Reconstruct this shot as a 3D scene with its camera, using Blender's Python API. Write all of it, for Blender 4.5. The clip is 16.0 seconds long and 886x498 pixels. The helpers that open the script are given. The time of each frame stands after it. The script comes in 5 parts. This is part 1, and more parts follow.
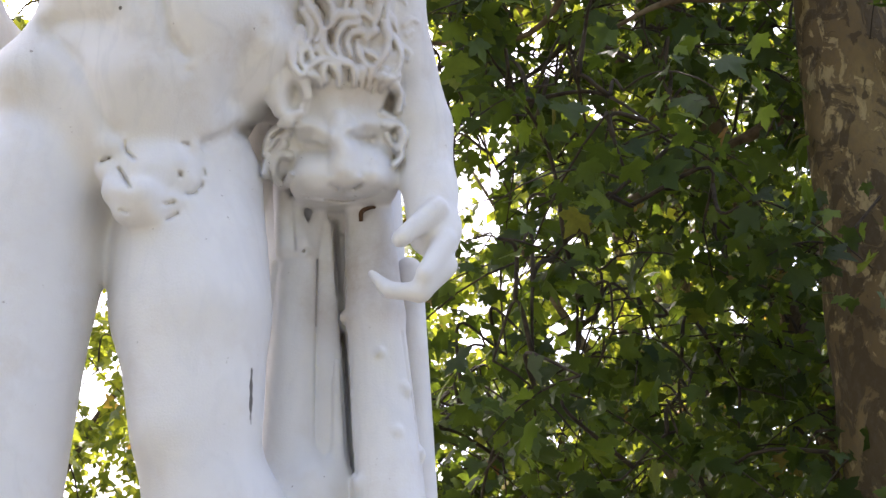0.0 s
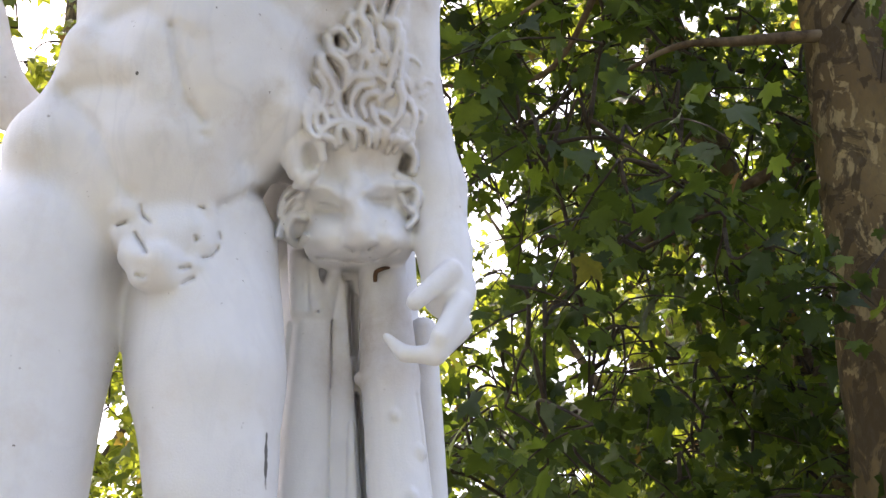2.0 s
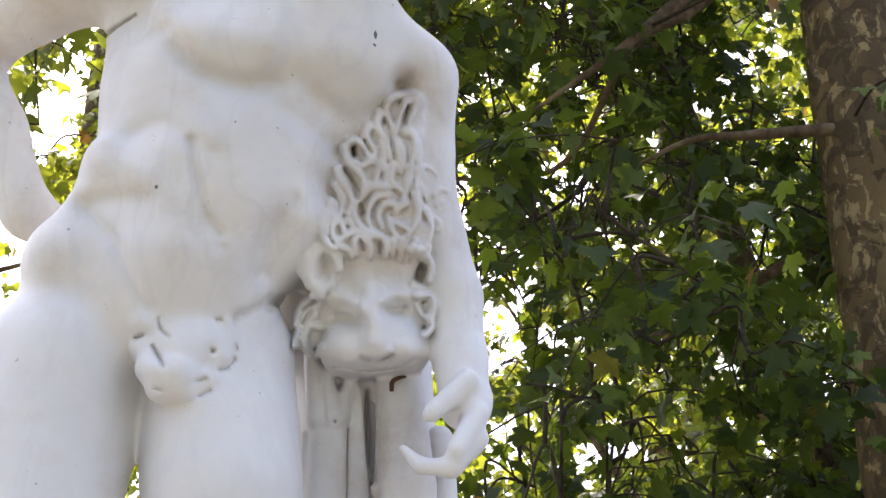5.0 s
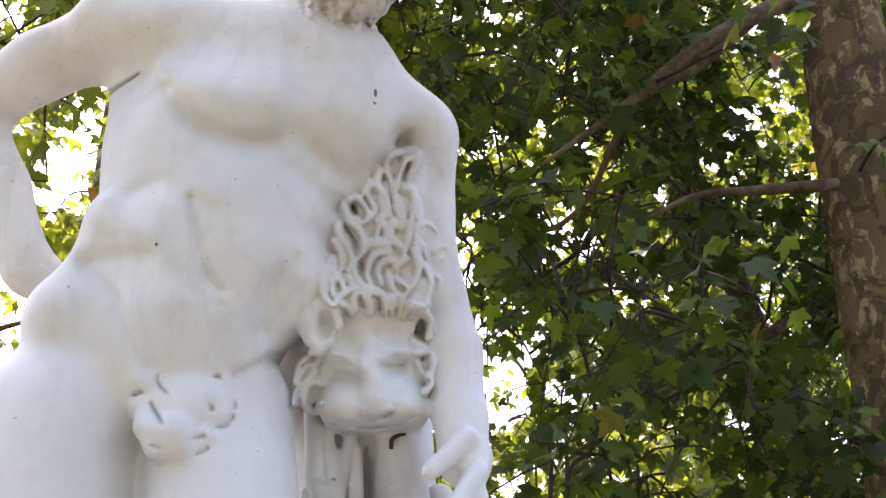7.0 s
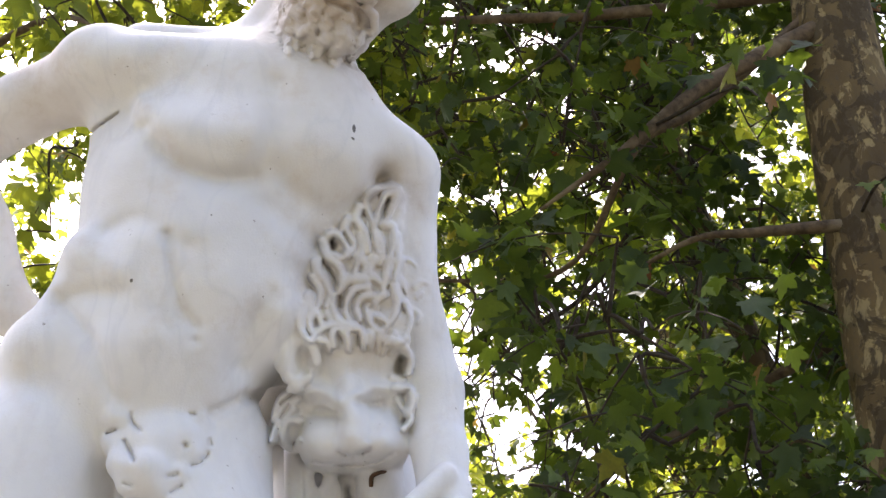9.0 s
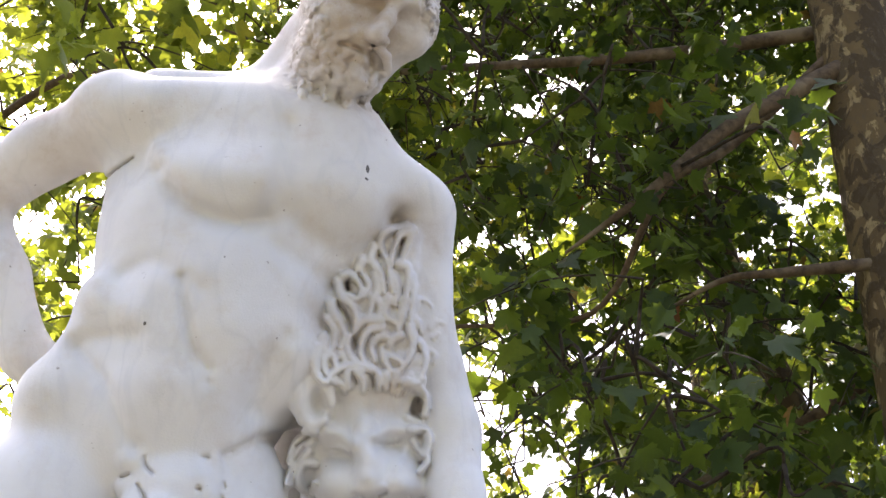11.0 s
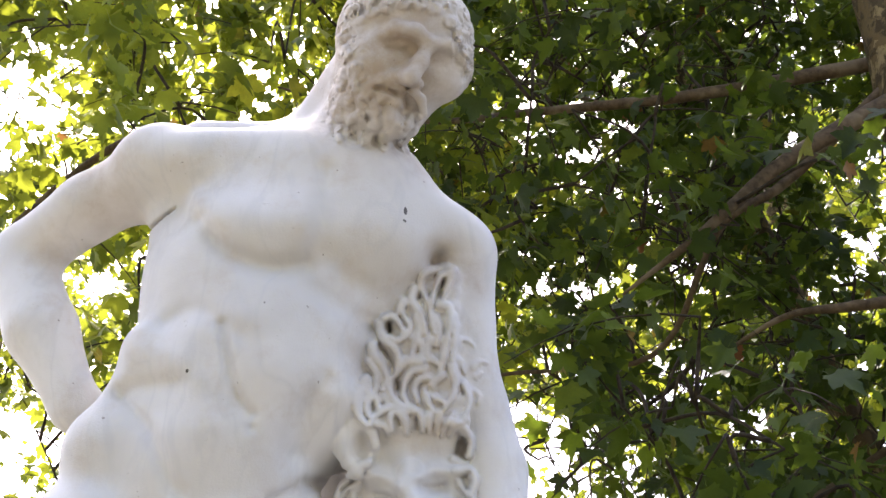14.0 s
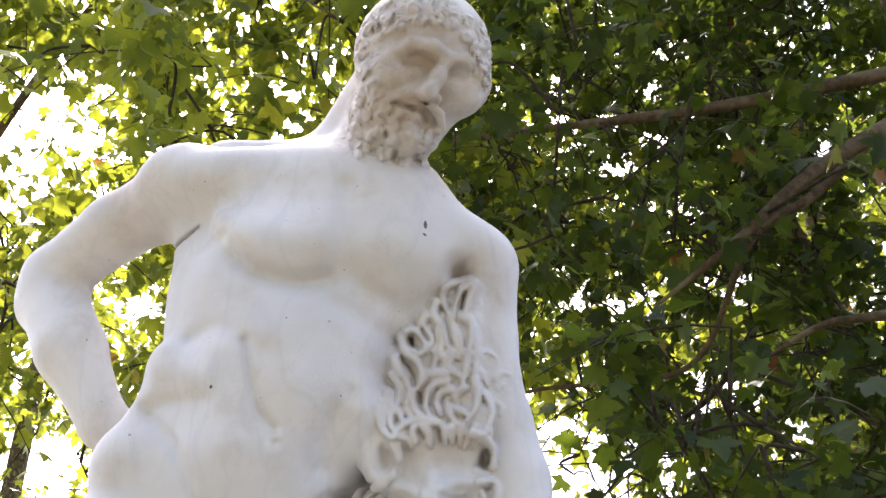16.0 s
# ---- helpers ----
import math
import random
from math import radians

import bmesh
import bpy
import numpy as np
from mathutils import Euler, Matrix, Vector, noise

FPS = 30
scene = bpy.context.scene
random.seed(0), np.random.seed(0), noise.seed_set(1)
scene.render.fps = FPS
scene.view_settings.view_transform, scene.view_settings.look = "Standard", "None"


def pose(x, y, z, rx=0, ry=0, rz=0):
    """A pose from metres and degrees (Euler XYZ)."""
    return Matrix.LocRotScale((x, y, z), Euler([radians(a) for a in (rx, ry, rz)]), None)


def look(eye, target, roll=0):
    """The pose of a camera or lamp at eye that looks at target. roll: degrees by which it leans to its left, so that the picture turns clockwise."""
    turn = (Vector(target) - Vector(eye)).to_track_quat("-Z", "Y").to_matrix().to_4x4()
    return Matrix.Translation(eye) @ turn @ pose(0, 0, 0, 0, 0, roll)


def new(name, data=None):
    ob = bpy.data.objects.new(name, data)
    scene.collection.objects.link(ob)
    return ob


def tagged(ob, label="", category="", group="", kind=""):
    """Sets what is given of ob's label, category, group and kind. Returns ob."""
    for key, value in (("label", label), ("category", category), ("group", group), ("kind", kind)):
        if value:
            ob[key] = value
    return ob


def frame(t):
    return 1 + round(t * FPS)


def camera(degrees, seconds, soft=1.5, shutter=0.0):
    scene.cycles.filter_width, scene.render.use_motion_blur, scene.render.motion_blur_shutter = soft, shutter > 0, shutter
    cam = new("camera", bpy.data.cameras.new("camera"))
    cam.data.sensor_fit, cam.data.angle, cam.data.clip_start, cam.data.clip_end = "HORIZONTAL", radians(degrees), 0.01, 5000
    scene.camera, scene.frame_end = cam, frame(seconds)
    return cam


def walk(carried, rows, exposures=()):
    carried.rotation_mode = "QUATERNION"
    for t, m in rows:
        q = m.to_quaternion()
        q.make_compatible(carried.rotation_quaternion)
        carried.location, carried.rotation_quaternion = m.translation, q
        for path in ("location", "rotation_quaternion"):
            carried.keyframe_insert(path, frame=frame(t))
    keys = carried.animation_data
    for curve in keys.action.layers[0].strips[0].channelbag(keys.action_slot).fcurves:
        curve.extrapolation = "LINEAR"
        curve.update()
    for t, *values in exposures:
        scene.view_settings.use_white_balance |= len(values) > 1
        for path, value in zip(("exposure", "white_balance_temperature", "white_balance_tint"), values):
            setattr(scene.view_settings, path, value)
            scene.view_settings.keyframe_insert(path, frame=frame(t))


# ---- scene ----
cam = camera(39.0, 16.0)
PATH = [
    (0, (0.034, -1.809, 1.653), (-0.012, 0.061, 2.362), -0.7),
    (0.5, (0.033, -1.81, 1.666), (-0.017, 0.056, 2.382), -0.7),
    (1, (0.03, -1.816, 1.679), (-0.023, 0.047, 2.405), -0.6),
    (1.5, (0.028, -1.825, 1.689), (-0.028, 0.033, 2.426), -0.6),
    (2, (0.027, -1.832, 1.702), (-0.033, 0.02, 2.455), -0.6),
    (2.5, (0.028, -1.838, 1.712), (-0.036, 0.007, 2.482), -0.6),
    (3, (0.027, -1.844, 1.723), (-0.041, -0.008, 2.514), -0.5),
    (3.5, (0.027, -1.849, 1.727), (-0.044, -0.023, 2.54), -0.6),
    (4, (0.027, -1.852, 1.733), (-0.047, -0.036, 2.567), -0.6),
    (6.5, (0.037, -1.861, 1.747), (-0.055, -0.093, 2.677), -0.4),
    (7, (0.046, -1.859, 1.744), (-0.049, -0.102, 2.695), -0.4),
    (7.5, (0.061, -1.852, 1.739), (-0.04, -0.105, 2.708), -0.5),
    (8, (0.08, -1.846, 1.732), (-0.026, -0.11, 2.719), -0.4),
    (8.5, (0.096, -1.836, 1.727), (-0.016, -0.111, 2.732), -0.5),
    (9, (0.112, -1.825, 1.722), (-0.009, -0.112, 2.748), -0.5),
    (11.5, (0.15, -1.798, 1.712), (-0.038, -0.143, 2.82), -0.3),
    (12, (0.159, -1.795, 1.708), (-0.048, -0.152, 2.83), -0.3),
    (12.5, (0.165, -1.789, 1.706), (-0.058, -0.156, 2.839), -0.4),
    (13, (0.174, -1.786, 1.704), (-0.066, -0.163, 2.848), -0.2),
    (13.5, (0.182, -1.781, 1.701), (-0.074, -0.167, 2.854), -0.2),
    (14, (0.191, -1.778, 1.698), (-0.081, -0.173, 2.861), -0.2),
    (14.5, (0.201, -1.776, 1.695), (-0.087, -0.179, 2.864), -0.1),
    (15, (0.208, -1.775, 1.692), (-0.094, -0.186, 2.868), -0.1),
    (15.5, (0.216, -1.775, 1.689), (-0.1, -0.192, 2.87), 0.0),
    (16, (0.226, -1.777, 1.682), (-0.105, -0.201, 2.869), -0.0),
]
walk(cam, [(t, look(eye, target, roll)) for t, eye, target, roll in PATH], exposures=[(0, 2.2, 6450, 18), (16, 2.2, 6450, 18)])


# ---- world, sun and exposure ----
SUN_ELEVATION, SUN_TURN = 56.0, -28.0   # degrees; the sun stands high behind the statue
world = bpy.data.worlds.new("sky")
scene.world = world
world.use_nodes = True
wn = world.node_tree.nodes
wn.clear()
sky = wn.new("ShaderNodeTexSky")
sky.sky_type, sky.sun_disc = "NISHITA", False
sky.sun_elevation, sky.sun_rotation = radians(SUN_ELEVATION), radians(SUN_TURN)
sky.air_density, sky.dust_density, sky.ozone_density = 1.0, 6.0, 1.0
back = wn.new("ShaderNodeBackground")
back.inputs["Strength"].default_value = 0.15
wout = wn.new("ShaderNodeOutputWorld")
haze = wn.new("ShaderNodeHueSaturation")   # a hazy summer sky
haze.inputs["Saturation"].default_value = 0.9
world.node_tree.links.new(sky.outputs[0], haze.inputs["Color"])
world.node_tree.links.new(haze.outputs[0], back.inputs[0])
world.node_tree.links.new(back.outputs[0], wout.inputs[0])

sun = new("sun", bpy.data.lights.new("sun", "SUN"))
sun.data.energy, sun.data.angle, sun.data.color = 5.0, radians(0.55), (1.0, 0.93, 0.82)
sun_way = Vector((math.sin(radians(SUN_TURN)) * math.cos(radians(SUN_ELEVATION)),
                  math.cos(radians(SUN_TURN)) * math.cos(radians(SUN_ELEVATION)), math.sin(radians(SUN_ELEVATION))))
sun.matrix_world = look(sun_way * 60, (0, 0, 0))


# ---- materials ----
class Nodes:
    """A node material with a short way to add and link nodes."""

    def __init__(self, name):
        self.mat = bpy.data.materials.new(name)
        self.mat.use_nodes = True
        self.tree = self.mat.node_tree
        self.tree.nodes.clear()
        self.result = self.tree.nodes.new("ShaderNodeOutputMaterial")

    def add(self, kind, sets=(), **links):
        n = self.tree.nodes.new("ShaderNode" + kind)
        for key, value in dict(sets).items():
            n.inputs[key].default_value = value
        for key, value in links.items():
            self.tree.links.new(value, n.inputs[key.replace("_", " ")])
        return n

    def noise(self, scale, detail=4.0, rough=0.55, vector=None, distort=0.0):
        n = self.add("TexNoise", {"Scale": scale, "Detail": detail, "Roughness": rough, "Distortion": distort})
        self.tree.links.new(vector or self.where(), n.inputs["Vector"])
        return n.outputs["Fac"]

    def where(self):
        return self.add("NewGeometry").outputs["Position"]

    def ramp(self, fac, *stops):
        n = self.add("ValToRGB")
        while len(n.color_ramp.elements) < len(stops):
            n.color_ramp.elements.new(0.5)
        for e, (p, c) in zip(n.color_ramp.elements, stops):
            e.position = p
            e.color = (c, c, c, 1) if isinstance(c, (int, float)) else (*c, 1)
        self.tree.links.new(fac, n.inputs[0])
        return n.outputs[0]

    def mix(self, fac, a, b, mode="MIX"):
        n = self.tree.nodes.new("ShaderNodeMix")
        n.data_type, n.blend_type = "RGBA", mode
        for sock, value in ((n.inputs[0], fac), (n.inputs[6], a), (n.inputs[7], b)):
            if isinstance(value, (int, float)):
                sock.default_value = value
            elif isinstance(value, tuple):
                sock.default_value = (*value, 1)
            else:
                self.tree.links.new(value, sock)
        return n.outputs[2]

    def math(self, op, a, b=0.0):
        n = self.tree.nodes.new("ShaderNodeMath")
        n.operation = op
        for sock, value in zip(n.inputs, (a, b)):
            if isinstance(value, (int, float)):
                sock.default_value = value
            else:
                self.tree.links.new(value, sock)
        return n.outputs[0]

    def bump(self, height, strength, distance):
        return self.add("Bump", {"Strength": strength, "Distance": distance}, Height=height).outputs[0]

    def surface(self, colour, rough, normal=None, specular=0.5):
        n = self.add("BsdfPrincipled", {"Specular IOR Level": specular})
        for key, value in (("Base Color", colour), ("Roughness", rough), ("Normal", normal)):
            if value is None:
                continue
            if isinstance(value, tuple):
                n.inputs[key].default_value = (*value, 1)
            elif isinstance(value, (int, float)):
                n.inputs[key].default_value = value
            else:
                self.tree.links.new(value, n.inputs[key])
        return n

    def done(self, shader):
        self.tree.links.new(shader, self.result.inputs[0])
        return self.mat


def marble_material():
    """White marble with grey veins, rain-washed streaks, old brown grime on the head and the mane, and shade painted
    brown in the cloth recess and under the arm.
    """
    m = Nodes("weathered_white_marble")
    at = m.where()
    cloud = m.noise(2.6, 5.0, 0.6, at)
    streak = m.noise(5.0, 5.0, 0.55, m.add("Mapping", {"Scale": (1.3, 1.3, 0.55)}, Vector=at).outputs[0], 0.5)
    vein = m.noise(5.0, 4.0, 0.55, m.add("Mapping", {"Rotation": (0.0, 0.35, 0.0), "Scale": (1.5, 1.0, 0.5)}, Vector=at).outputs[0], 0.8)
    stain = m.noise(9.0, 6.0, 0.7, at)
    speck = m.noise(75.0, 2.0, 0.5, at)
    grain = m.noise(260.0, 3.0, 0.6, at)
    col = m.mix(m.ramp(cloud, (0.36, 0.0), (0.64, 1.0)), (0.685, 0.675, 0.67), (0.57, 0.55, 0.525))
    col = m.mix(m.ramp(streak, (0.48, 0.0), (0.70, 0.45)), col, (0.52, 0.505, 0.495))
    col = m.mix(m.ramp(vein, (0.46, 0.0), (0.5, 0.22), (0.54, 0.0)), col, (0.44, 0.445, 0.46))
    col = m.mix(m.ramp(stain, (0.52, 0.0), (0.74, 0.6)), col, (0.50, 0.43, 0.36))
    # the lower part has been cleaned and repaired, up to a level line
    height = m.add("SeparateXYZ", (), Vector=at).outputs["Z"]
    low = m.add("MapRange", {"From Min": 2.62, "From Max": 2.53, "To Min": 0.0, "To Max": 0.38}, Value=m.math("ADD", height, m.math("MULTIPLY", m.math("SUBTRACT", streak, 0.5), 0.06)))
    col = m.mix(low.outputs[0], col, (0.715, 0.715, 0.725))
    # brown stain of head and mane; also shade painted into recess, armpit and sockets
    grime_and_shade = None
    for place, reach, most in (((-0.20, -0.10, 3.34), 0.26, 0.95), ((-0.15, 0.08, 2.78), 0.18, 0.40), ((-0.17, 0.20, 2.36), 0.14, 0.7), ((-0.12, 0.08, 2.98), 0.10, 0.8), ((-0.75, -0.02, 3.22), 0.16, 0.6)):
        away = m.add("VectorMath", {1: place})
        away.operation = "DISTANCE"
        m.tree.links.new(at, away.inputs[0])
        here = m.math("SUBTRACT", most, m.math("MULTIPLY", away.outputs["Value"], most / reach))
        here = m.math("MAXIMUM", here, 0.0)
        grime_and_shade = here if grime_and_shade is None else m.math("MAXIMUM", grime_and_shade, here)
    patchy = m.math("MULTIPLY", grime_and_shade, m.ramp(stain, (0.30, 0.35), (0.62, 1.5)))
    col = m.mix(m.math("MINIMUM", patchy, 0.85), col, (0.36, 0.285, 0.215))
    spots = m.math("MULTIPLY", m.ramp(speck, (0.735, 0.0), (0.77, 1.0)), m.ramp(stain, (0.42, 0.0), (0.6, 0.8)))
    col = m.mix(spots, col, (0.13, 0.105, 0.08))
    # small cracks and chipped marks
    for place, size in (((-0.309, 0.060, 2.128), (0.0022, 0.05, 0.045)), ((-0.171, -0.033, 3.048), (0.003, 0.03, 0.013)), ((-0.172, -0.028, 3.026), (0.004, 0.03, 0.004)),
                        ((-0.141, -0.132, 3.411), (0.012, 0.03, 0.003)), ((-0.393, -0.085, 2.835), (0.003, 0.03, 0.004)), ((-0.515, -0.105, 2.72), (0.004, 0.03, 0.004))):
        shift = m.add("VectorMath", {1: place})
        shift.operation = "SUBTRACT"
        m.tree.links.new(at, shift.inputs[0])
        scaled = m.add("VectorMath", {1: tuple(1 / s for s in size)}, Vector=shift.outputs[0])
        scaled.operation = "MULTIPLY"
        far = m.add("VectorMath", (), Vector=scaled.outputs[0])
        far.operation = "LENGTH"
        mark = m.ramp(m.math("ADD", far.outputs["Value"], m.math("MULTIPLY", m.math("SUBTRACT", speck, 0.5), 1.2)), (0.75, 0.9), (1.0, 0.0))
        col = m.mix(mark, col, (0.05, 0.042, 0.034))
    nor = m.bump(m.mix(0.35, stain, grain), 0.3, 0.005)
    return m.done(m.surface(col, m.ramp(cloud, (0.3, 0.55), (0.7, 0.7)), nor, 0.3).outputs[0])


def bark_material():
    m = Nodes("flaking_plane_bark")
    at = m.add("NewGeometry").outputs["Position"]
    long = m.add("Mapping", {"Scale": (1.0, 1.0, 0.5)}, Vector=at).outputs[0]
    tone = m.noise(3.0, 5.0, 0.6, long)
    col = m.ramp(tone, (0.30, (0.060, 0.040, 0.017)), (0.50, (0.10, 0.069, 0.028)), (0.68, (0.15, 0.110, 0.046)))
    pale = m.noise(13.0, 5.0, 0.62, m.add("Mapping", {"Location": (4.1, 7.3, 1.7), "Scale": (1.0, 1.0, 0.55)}, Vector=at).outputs[0], 0.6)
    pale = m.ramp(pale, (0.545, 0.0), (0.575, 0.8))
    col = m.mix(pale, col, (0.26, 0.20, 0.095))
    dark = m.noise(10.0, 5.0, 0.62, m.add("Mapping", {"Location": (9.2, 2.4, 5.5), "Scale": (1.0, 1.0, 0.7)}, Vector=at).outputs[0], 0.8)
    dark = m.ramp(dark, (0.49, 0.0), (0.53, 0.85))
    col = m.mix(dark, col, (0.042, 0.029, 0.013))
    fine = m.noise(55.0, 5.0, 0.65, long)
    col = m.mix(m.ramp(fine, (0.48, 0.0), (0.7, 0.55)), col, (0.07, 0.055, 0.035))
    height = m.mix(0.5, m.math("SUBTRACT", dark, pale), fine)
    return m.done(m.surface(col, 0.85, m.bump(height, 0.7, 0.008), 0.2).outputs[0])


def twig_material():
    m = Nodes("twig_bark")
    n = m.noise(30.0, 4.0)
    return m.done(m.surface(m.ramp(n, (0.3, (0.016, 0.012, 0.008)), (0.7, (0.055, 0.042, 0.026))), 0.85, m.bump(n, 0.4, 0.004), 0.2).outputs[0])


def bough_material():
    m = Nodes("bough_bark")
    n, big = m.noise(26.0, 5.0, 0.65), m.noise(5.0, 4.0)
    col = m.ramp(n, (0.3, (0.040, 0.028, 0.016)), (0.7, (0.125, 0.088, 0.050)))
    col = m.mix(m.ramp(big, (0.52, 0.0), (0.6, 0.6)), col, (0.19, 0.15, 0.095))
    return m.done(m.surface(col, 0.85, m.bump(n, 0.6, 0.006), 0.2).outputs[0])


def leaf_material(name, dark, light, thin, dry, single=False):
    """Plane leaves: each one has its own green, and lets sunlight through."""
    m = Nodes(name)
    own = m.add("ObjectInfo").outputs["Random"] if single else m.add("NewGeometry").outputs["Random Per Island"]
    col = m.ramp(own, (0.0, dark), (0.55, light), (0.93, tuple(0.5 * (a + b) for a, b in zip(light, thin))), (0.99, thin), (1.0, dry))
    vein = m.noise(24.0, 3.0)
    col = m.mix(m.ramp(vein, (0.35, 0.0), (0.75, 0.4)), col, tuple(0.6 * c for c in dark))
    fine = m.noise(90.0, 3.0)
    col = m.mix(m.ramp(fine, (0.4, 0.0), (0.7, 0.35)), col, tuple(1.5 * c for c in light))
    front = m.surface(col, 0.5, m.bump(vein, 0.3, 0.004), 0.25)
    glow = m.mix(0.75, col, m.ramp(own, (0.0, tuple(0.75 * c for c in thin)), (0.7, thin), (0.97, tuple(1.3 * c for c in thin)), (1.0, dry)))
    back = m.add("BsdfTranslucent", (), Color=glow)
    both = m.add("MixShader", {0: 0.40})
    m.tree.links.new(front.outputs[0], both.inputs[1])
    m.tree.links.new(back.outputs[0], both.inputs[2])
    return m.done(both.outputs[0])


def ground_material():
    m = Nodes("darkened_sandy_gravel")
    big, small = m.noise(0.4, 5.0), m.noise(60.0, 3.0)
    # tree shade put into the gravel colour, so it throws less light up
    col = m.mix(m.ramp(big, (0.35, 0.0), (0.65, 1.0)), (0.115, 0.108, 0.092), (0.085, 0.088, 0.062))
    col = m.mix(m.ramp(small, (0.4, 0.0), (0.7, 0.6)), col, (0.08, 0.075, 0.06))
    return m.done(m.surface(col, 0.95, m.bump(small, 0.5, 0.01), 0.2).outputs[0])


def stone_material():
    m = Nodes("pale_limestone")
    big, small = m.noise(4.0, 6.0), m.noise(90.0, 3.0)
    col = m.mix(m.ramp(big, (0.35, 0.0), (0.7, 1.0)), (0.52, 0.48, 0.41), (0.38, 0.35, 0.30))
    return m.done(m.surface(col, 0.85, m.bump(small, 0.4, 0.004), 0.2).outputs[0])


def iron_material():
    m = Nodes("rusty_iron")
    n = m.noise(60.0, 4.0)
    return m.done(m.surface(m.ramp(n, (0.3, (0.045, 0.028, 0.018)), (0.7, (0.13, 0.065, 0.03))), 0.9, m.bump(n, 0.5, 0.002), 0.3).outputs[0])


IRON, BOUGH = iron_material(), bough_material()
MARBLE, BARK, TWIG, GROUND, STONE = marble_material(), bark_material(), twig_material(), ground_material(), stone_material()
# one kind of leaf: shade painted into the first two, sunlight into the third
LEAF_SHADE_TONED = leaf_material("shade_toned_plane_leaf", (0.007, 0.016, 0.004), (0.018, 0.039, 0.008), (0.15, 0.205, 0.014), (0.20, 0.07, 0.025))
LEAF_SHADE_TONED_SINGLE = leaf_material("shade_toned_near_plane_leaf", (0.007, 0.016, 0.004), (0.018, 0.039, 0.008), (0.15, 0.205, 0.014), (0.20, 0.07, 0.025), True)
LEAF_SUN_TONED = leaf_material("sun_toned_plane_leaf", (0.022, 0.050, 0.009), (0.055, 0.105, 0.017), (0.42, 0.45, 0.03), (0.24, 0.10, 0.03))


# ---- building helpers ----
def mesh_object(name, verts, faces, material, parent=None, smooth=True):
    me = bpy.data.meshes.new(name)
    me.from_pydata(verts, [], faces)
    me.materials.append(material)
    if smooth:
        me.polygons.foreach_set("use_smooth", [True] * len(me.polygons))
    ob = new(name, me)
    ob.parent = parent
    return ob


def part(name, bm, material, parent, label=""):
    me = bpy.data.meshes.new(name)
    bm.to_mesh(me)
    bm.free()
    me.materials.append(material)
    ob = new(name, me)
    ob.parent = parent
    return tagged(ob, label)


# ---- ground ----
g = bmesh.new()
bmesh.ops.create_grid(g, x_segments=24, y_segments=24, size=900)
ground = part("ground", g, GROUND, None)
tagged(ground, "unseen sandy gravel ground of a park walk, darkened to weaken bounced light", "ground", kind="structure")


# ---- the statue: one solid of blended rounded forms ----
STEP = 0.0032
LOW, HIGH = np.array((-1.10, -0.30, 1.00)), np.array((0.12, 0.48, 3.80))
COUNT = np.ceil((HIGH - LOW) / STEP).astype(int)
AXIS = [(LOW[n] + STEP * np.arange(COUNT[n])).astype(np.float32) for n in range(3)]
FIELD = np.full(COUNT, 1.0, np.float32)


def window(low, high):
    """The part of the field between two corners, and its coordinates."""
    a = np.clip(np.floor((np.asarray(low) - LOW) / STEP).astype(int), 0, COUNT)
    b = np.clip(np.ceil((np.asarray(high) - LOW) / STEP).astype(int) + 1, 0, COUNT)
    sl = tuple(slice(i, j) for i, j in zip(a, b))
    return sl, AXIS[0][sl[0]][:, None, None], AXIS[1][sl[1]][None, :, None], AXIS[2][sl[2]][None, None, :]


def blend(sl, d, k, sign=1):
    """Joins a form to the solid, or takes it away, with a soft seam of width k."""
    if d.size == 0:
        return
    f = FIELD[sl]
    if sign > 0:
        h = np.clip(k - np.abs(f - d), 0, None) / k
        FIELD[sl] = np.minimum(f, d) - h * h * (k * 0.25)
    else:
        h = np.clip(k - np.abs(f + d), 0, None) / k
        FIELD[sl] = np.maximum(f, -d) + h * h * (k * 0.25)


def blob(c, r, turn=0.0, k=0.03, sign=1):
    """An ellipsoid; turn: degrees clockwise as seen from the front."""
    reach = max(r) + k + 0.02
    sl, x, y, z = window([v - reach for v in c], [v + reach for v in c])
    x, y, z = x - c[0], y - c[1], z - c[2]
    s, co = math.sin(radians(turn)), math.cos(radians(turn))
    u, w = x * co - z * s, x * s + z * co
    p = np.sqrt((u / r[0]) ** 2 + (y / r[1]) ** 2 + (w / r[2]) ** 2)
    q = np.sqrt((u / r[0] ** 2) ** 2 + (y / r[1] ** 2) ** 2 + (w / r[2] ** 2) ** 2) + 1e-6
    blend(sl, p * (p - 1.0) / q, k, sign)


def limb(a, b, ra, rb, k=0.02, flat=1.0, sign=1):
    """A tapering rounded rod; flat: its depth for its width."""
    a, b = np.array(a), np.array(b)
    reach = max(ra, rb) + k + 0.015
    sl, x, y, z = window(np.minimum(a, b) - reach, np.maximum(a, b) + reach)
    v = b - a
    t = np.clip(((x - a[0]) * v[0] + (y - a[1]) * v[1] + (z - a[2]) * v[2]) / (v @ v), 0, 1)
    d = np.sqrt((x - a[0] - t * v[0]) ** 2 + ((y - a[1] - t * v[1]) / flat) ** 2 + (z - a[2] - t * v[2]) ** 2)
    blend(sl, d - (ra + (rb - ra) * t), k, sign)


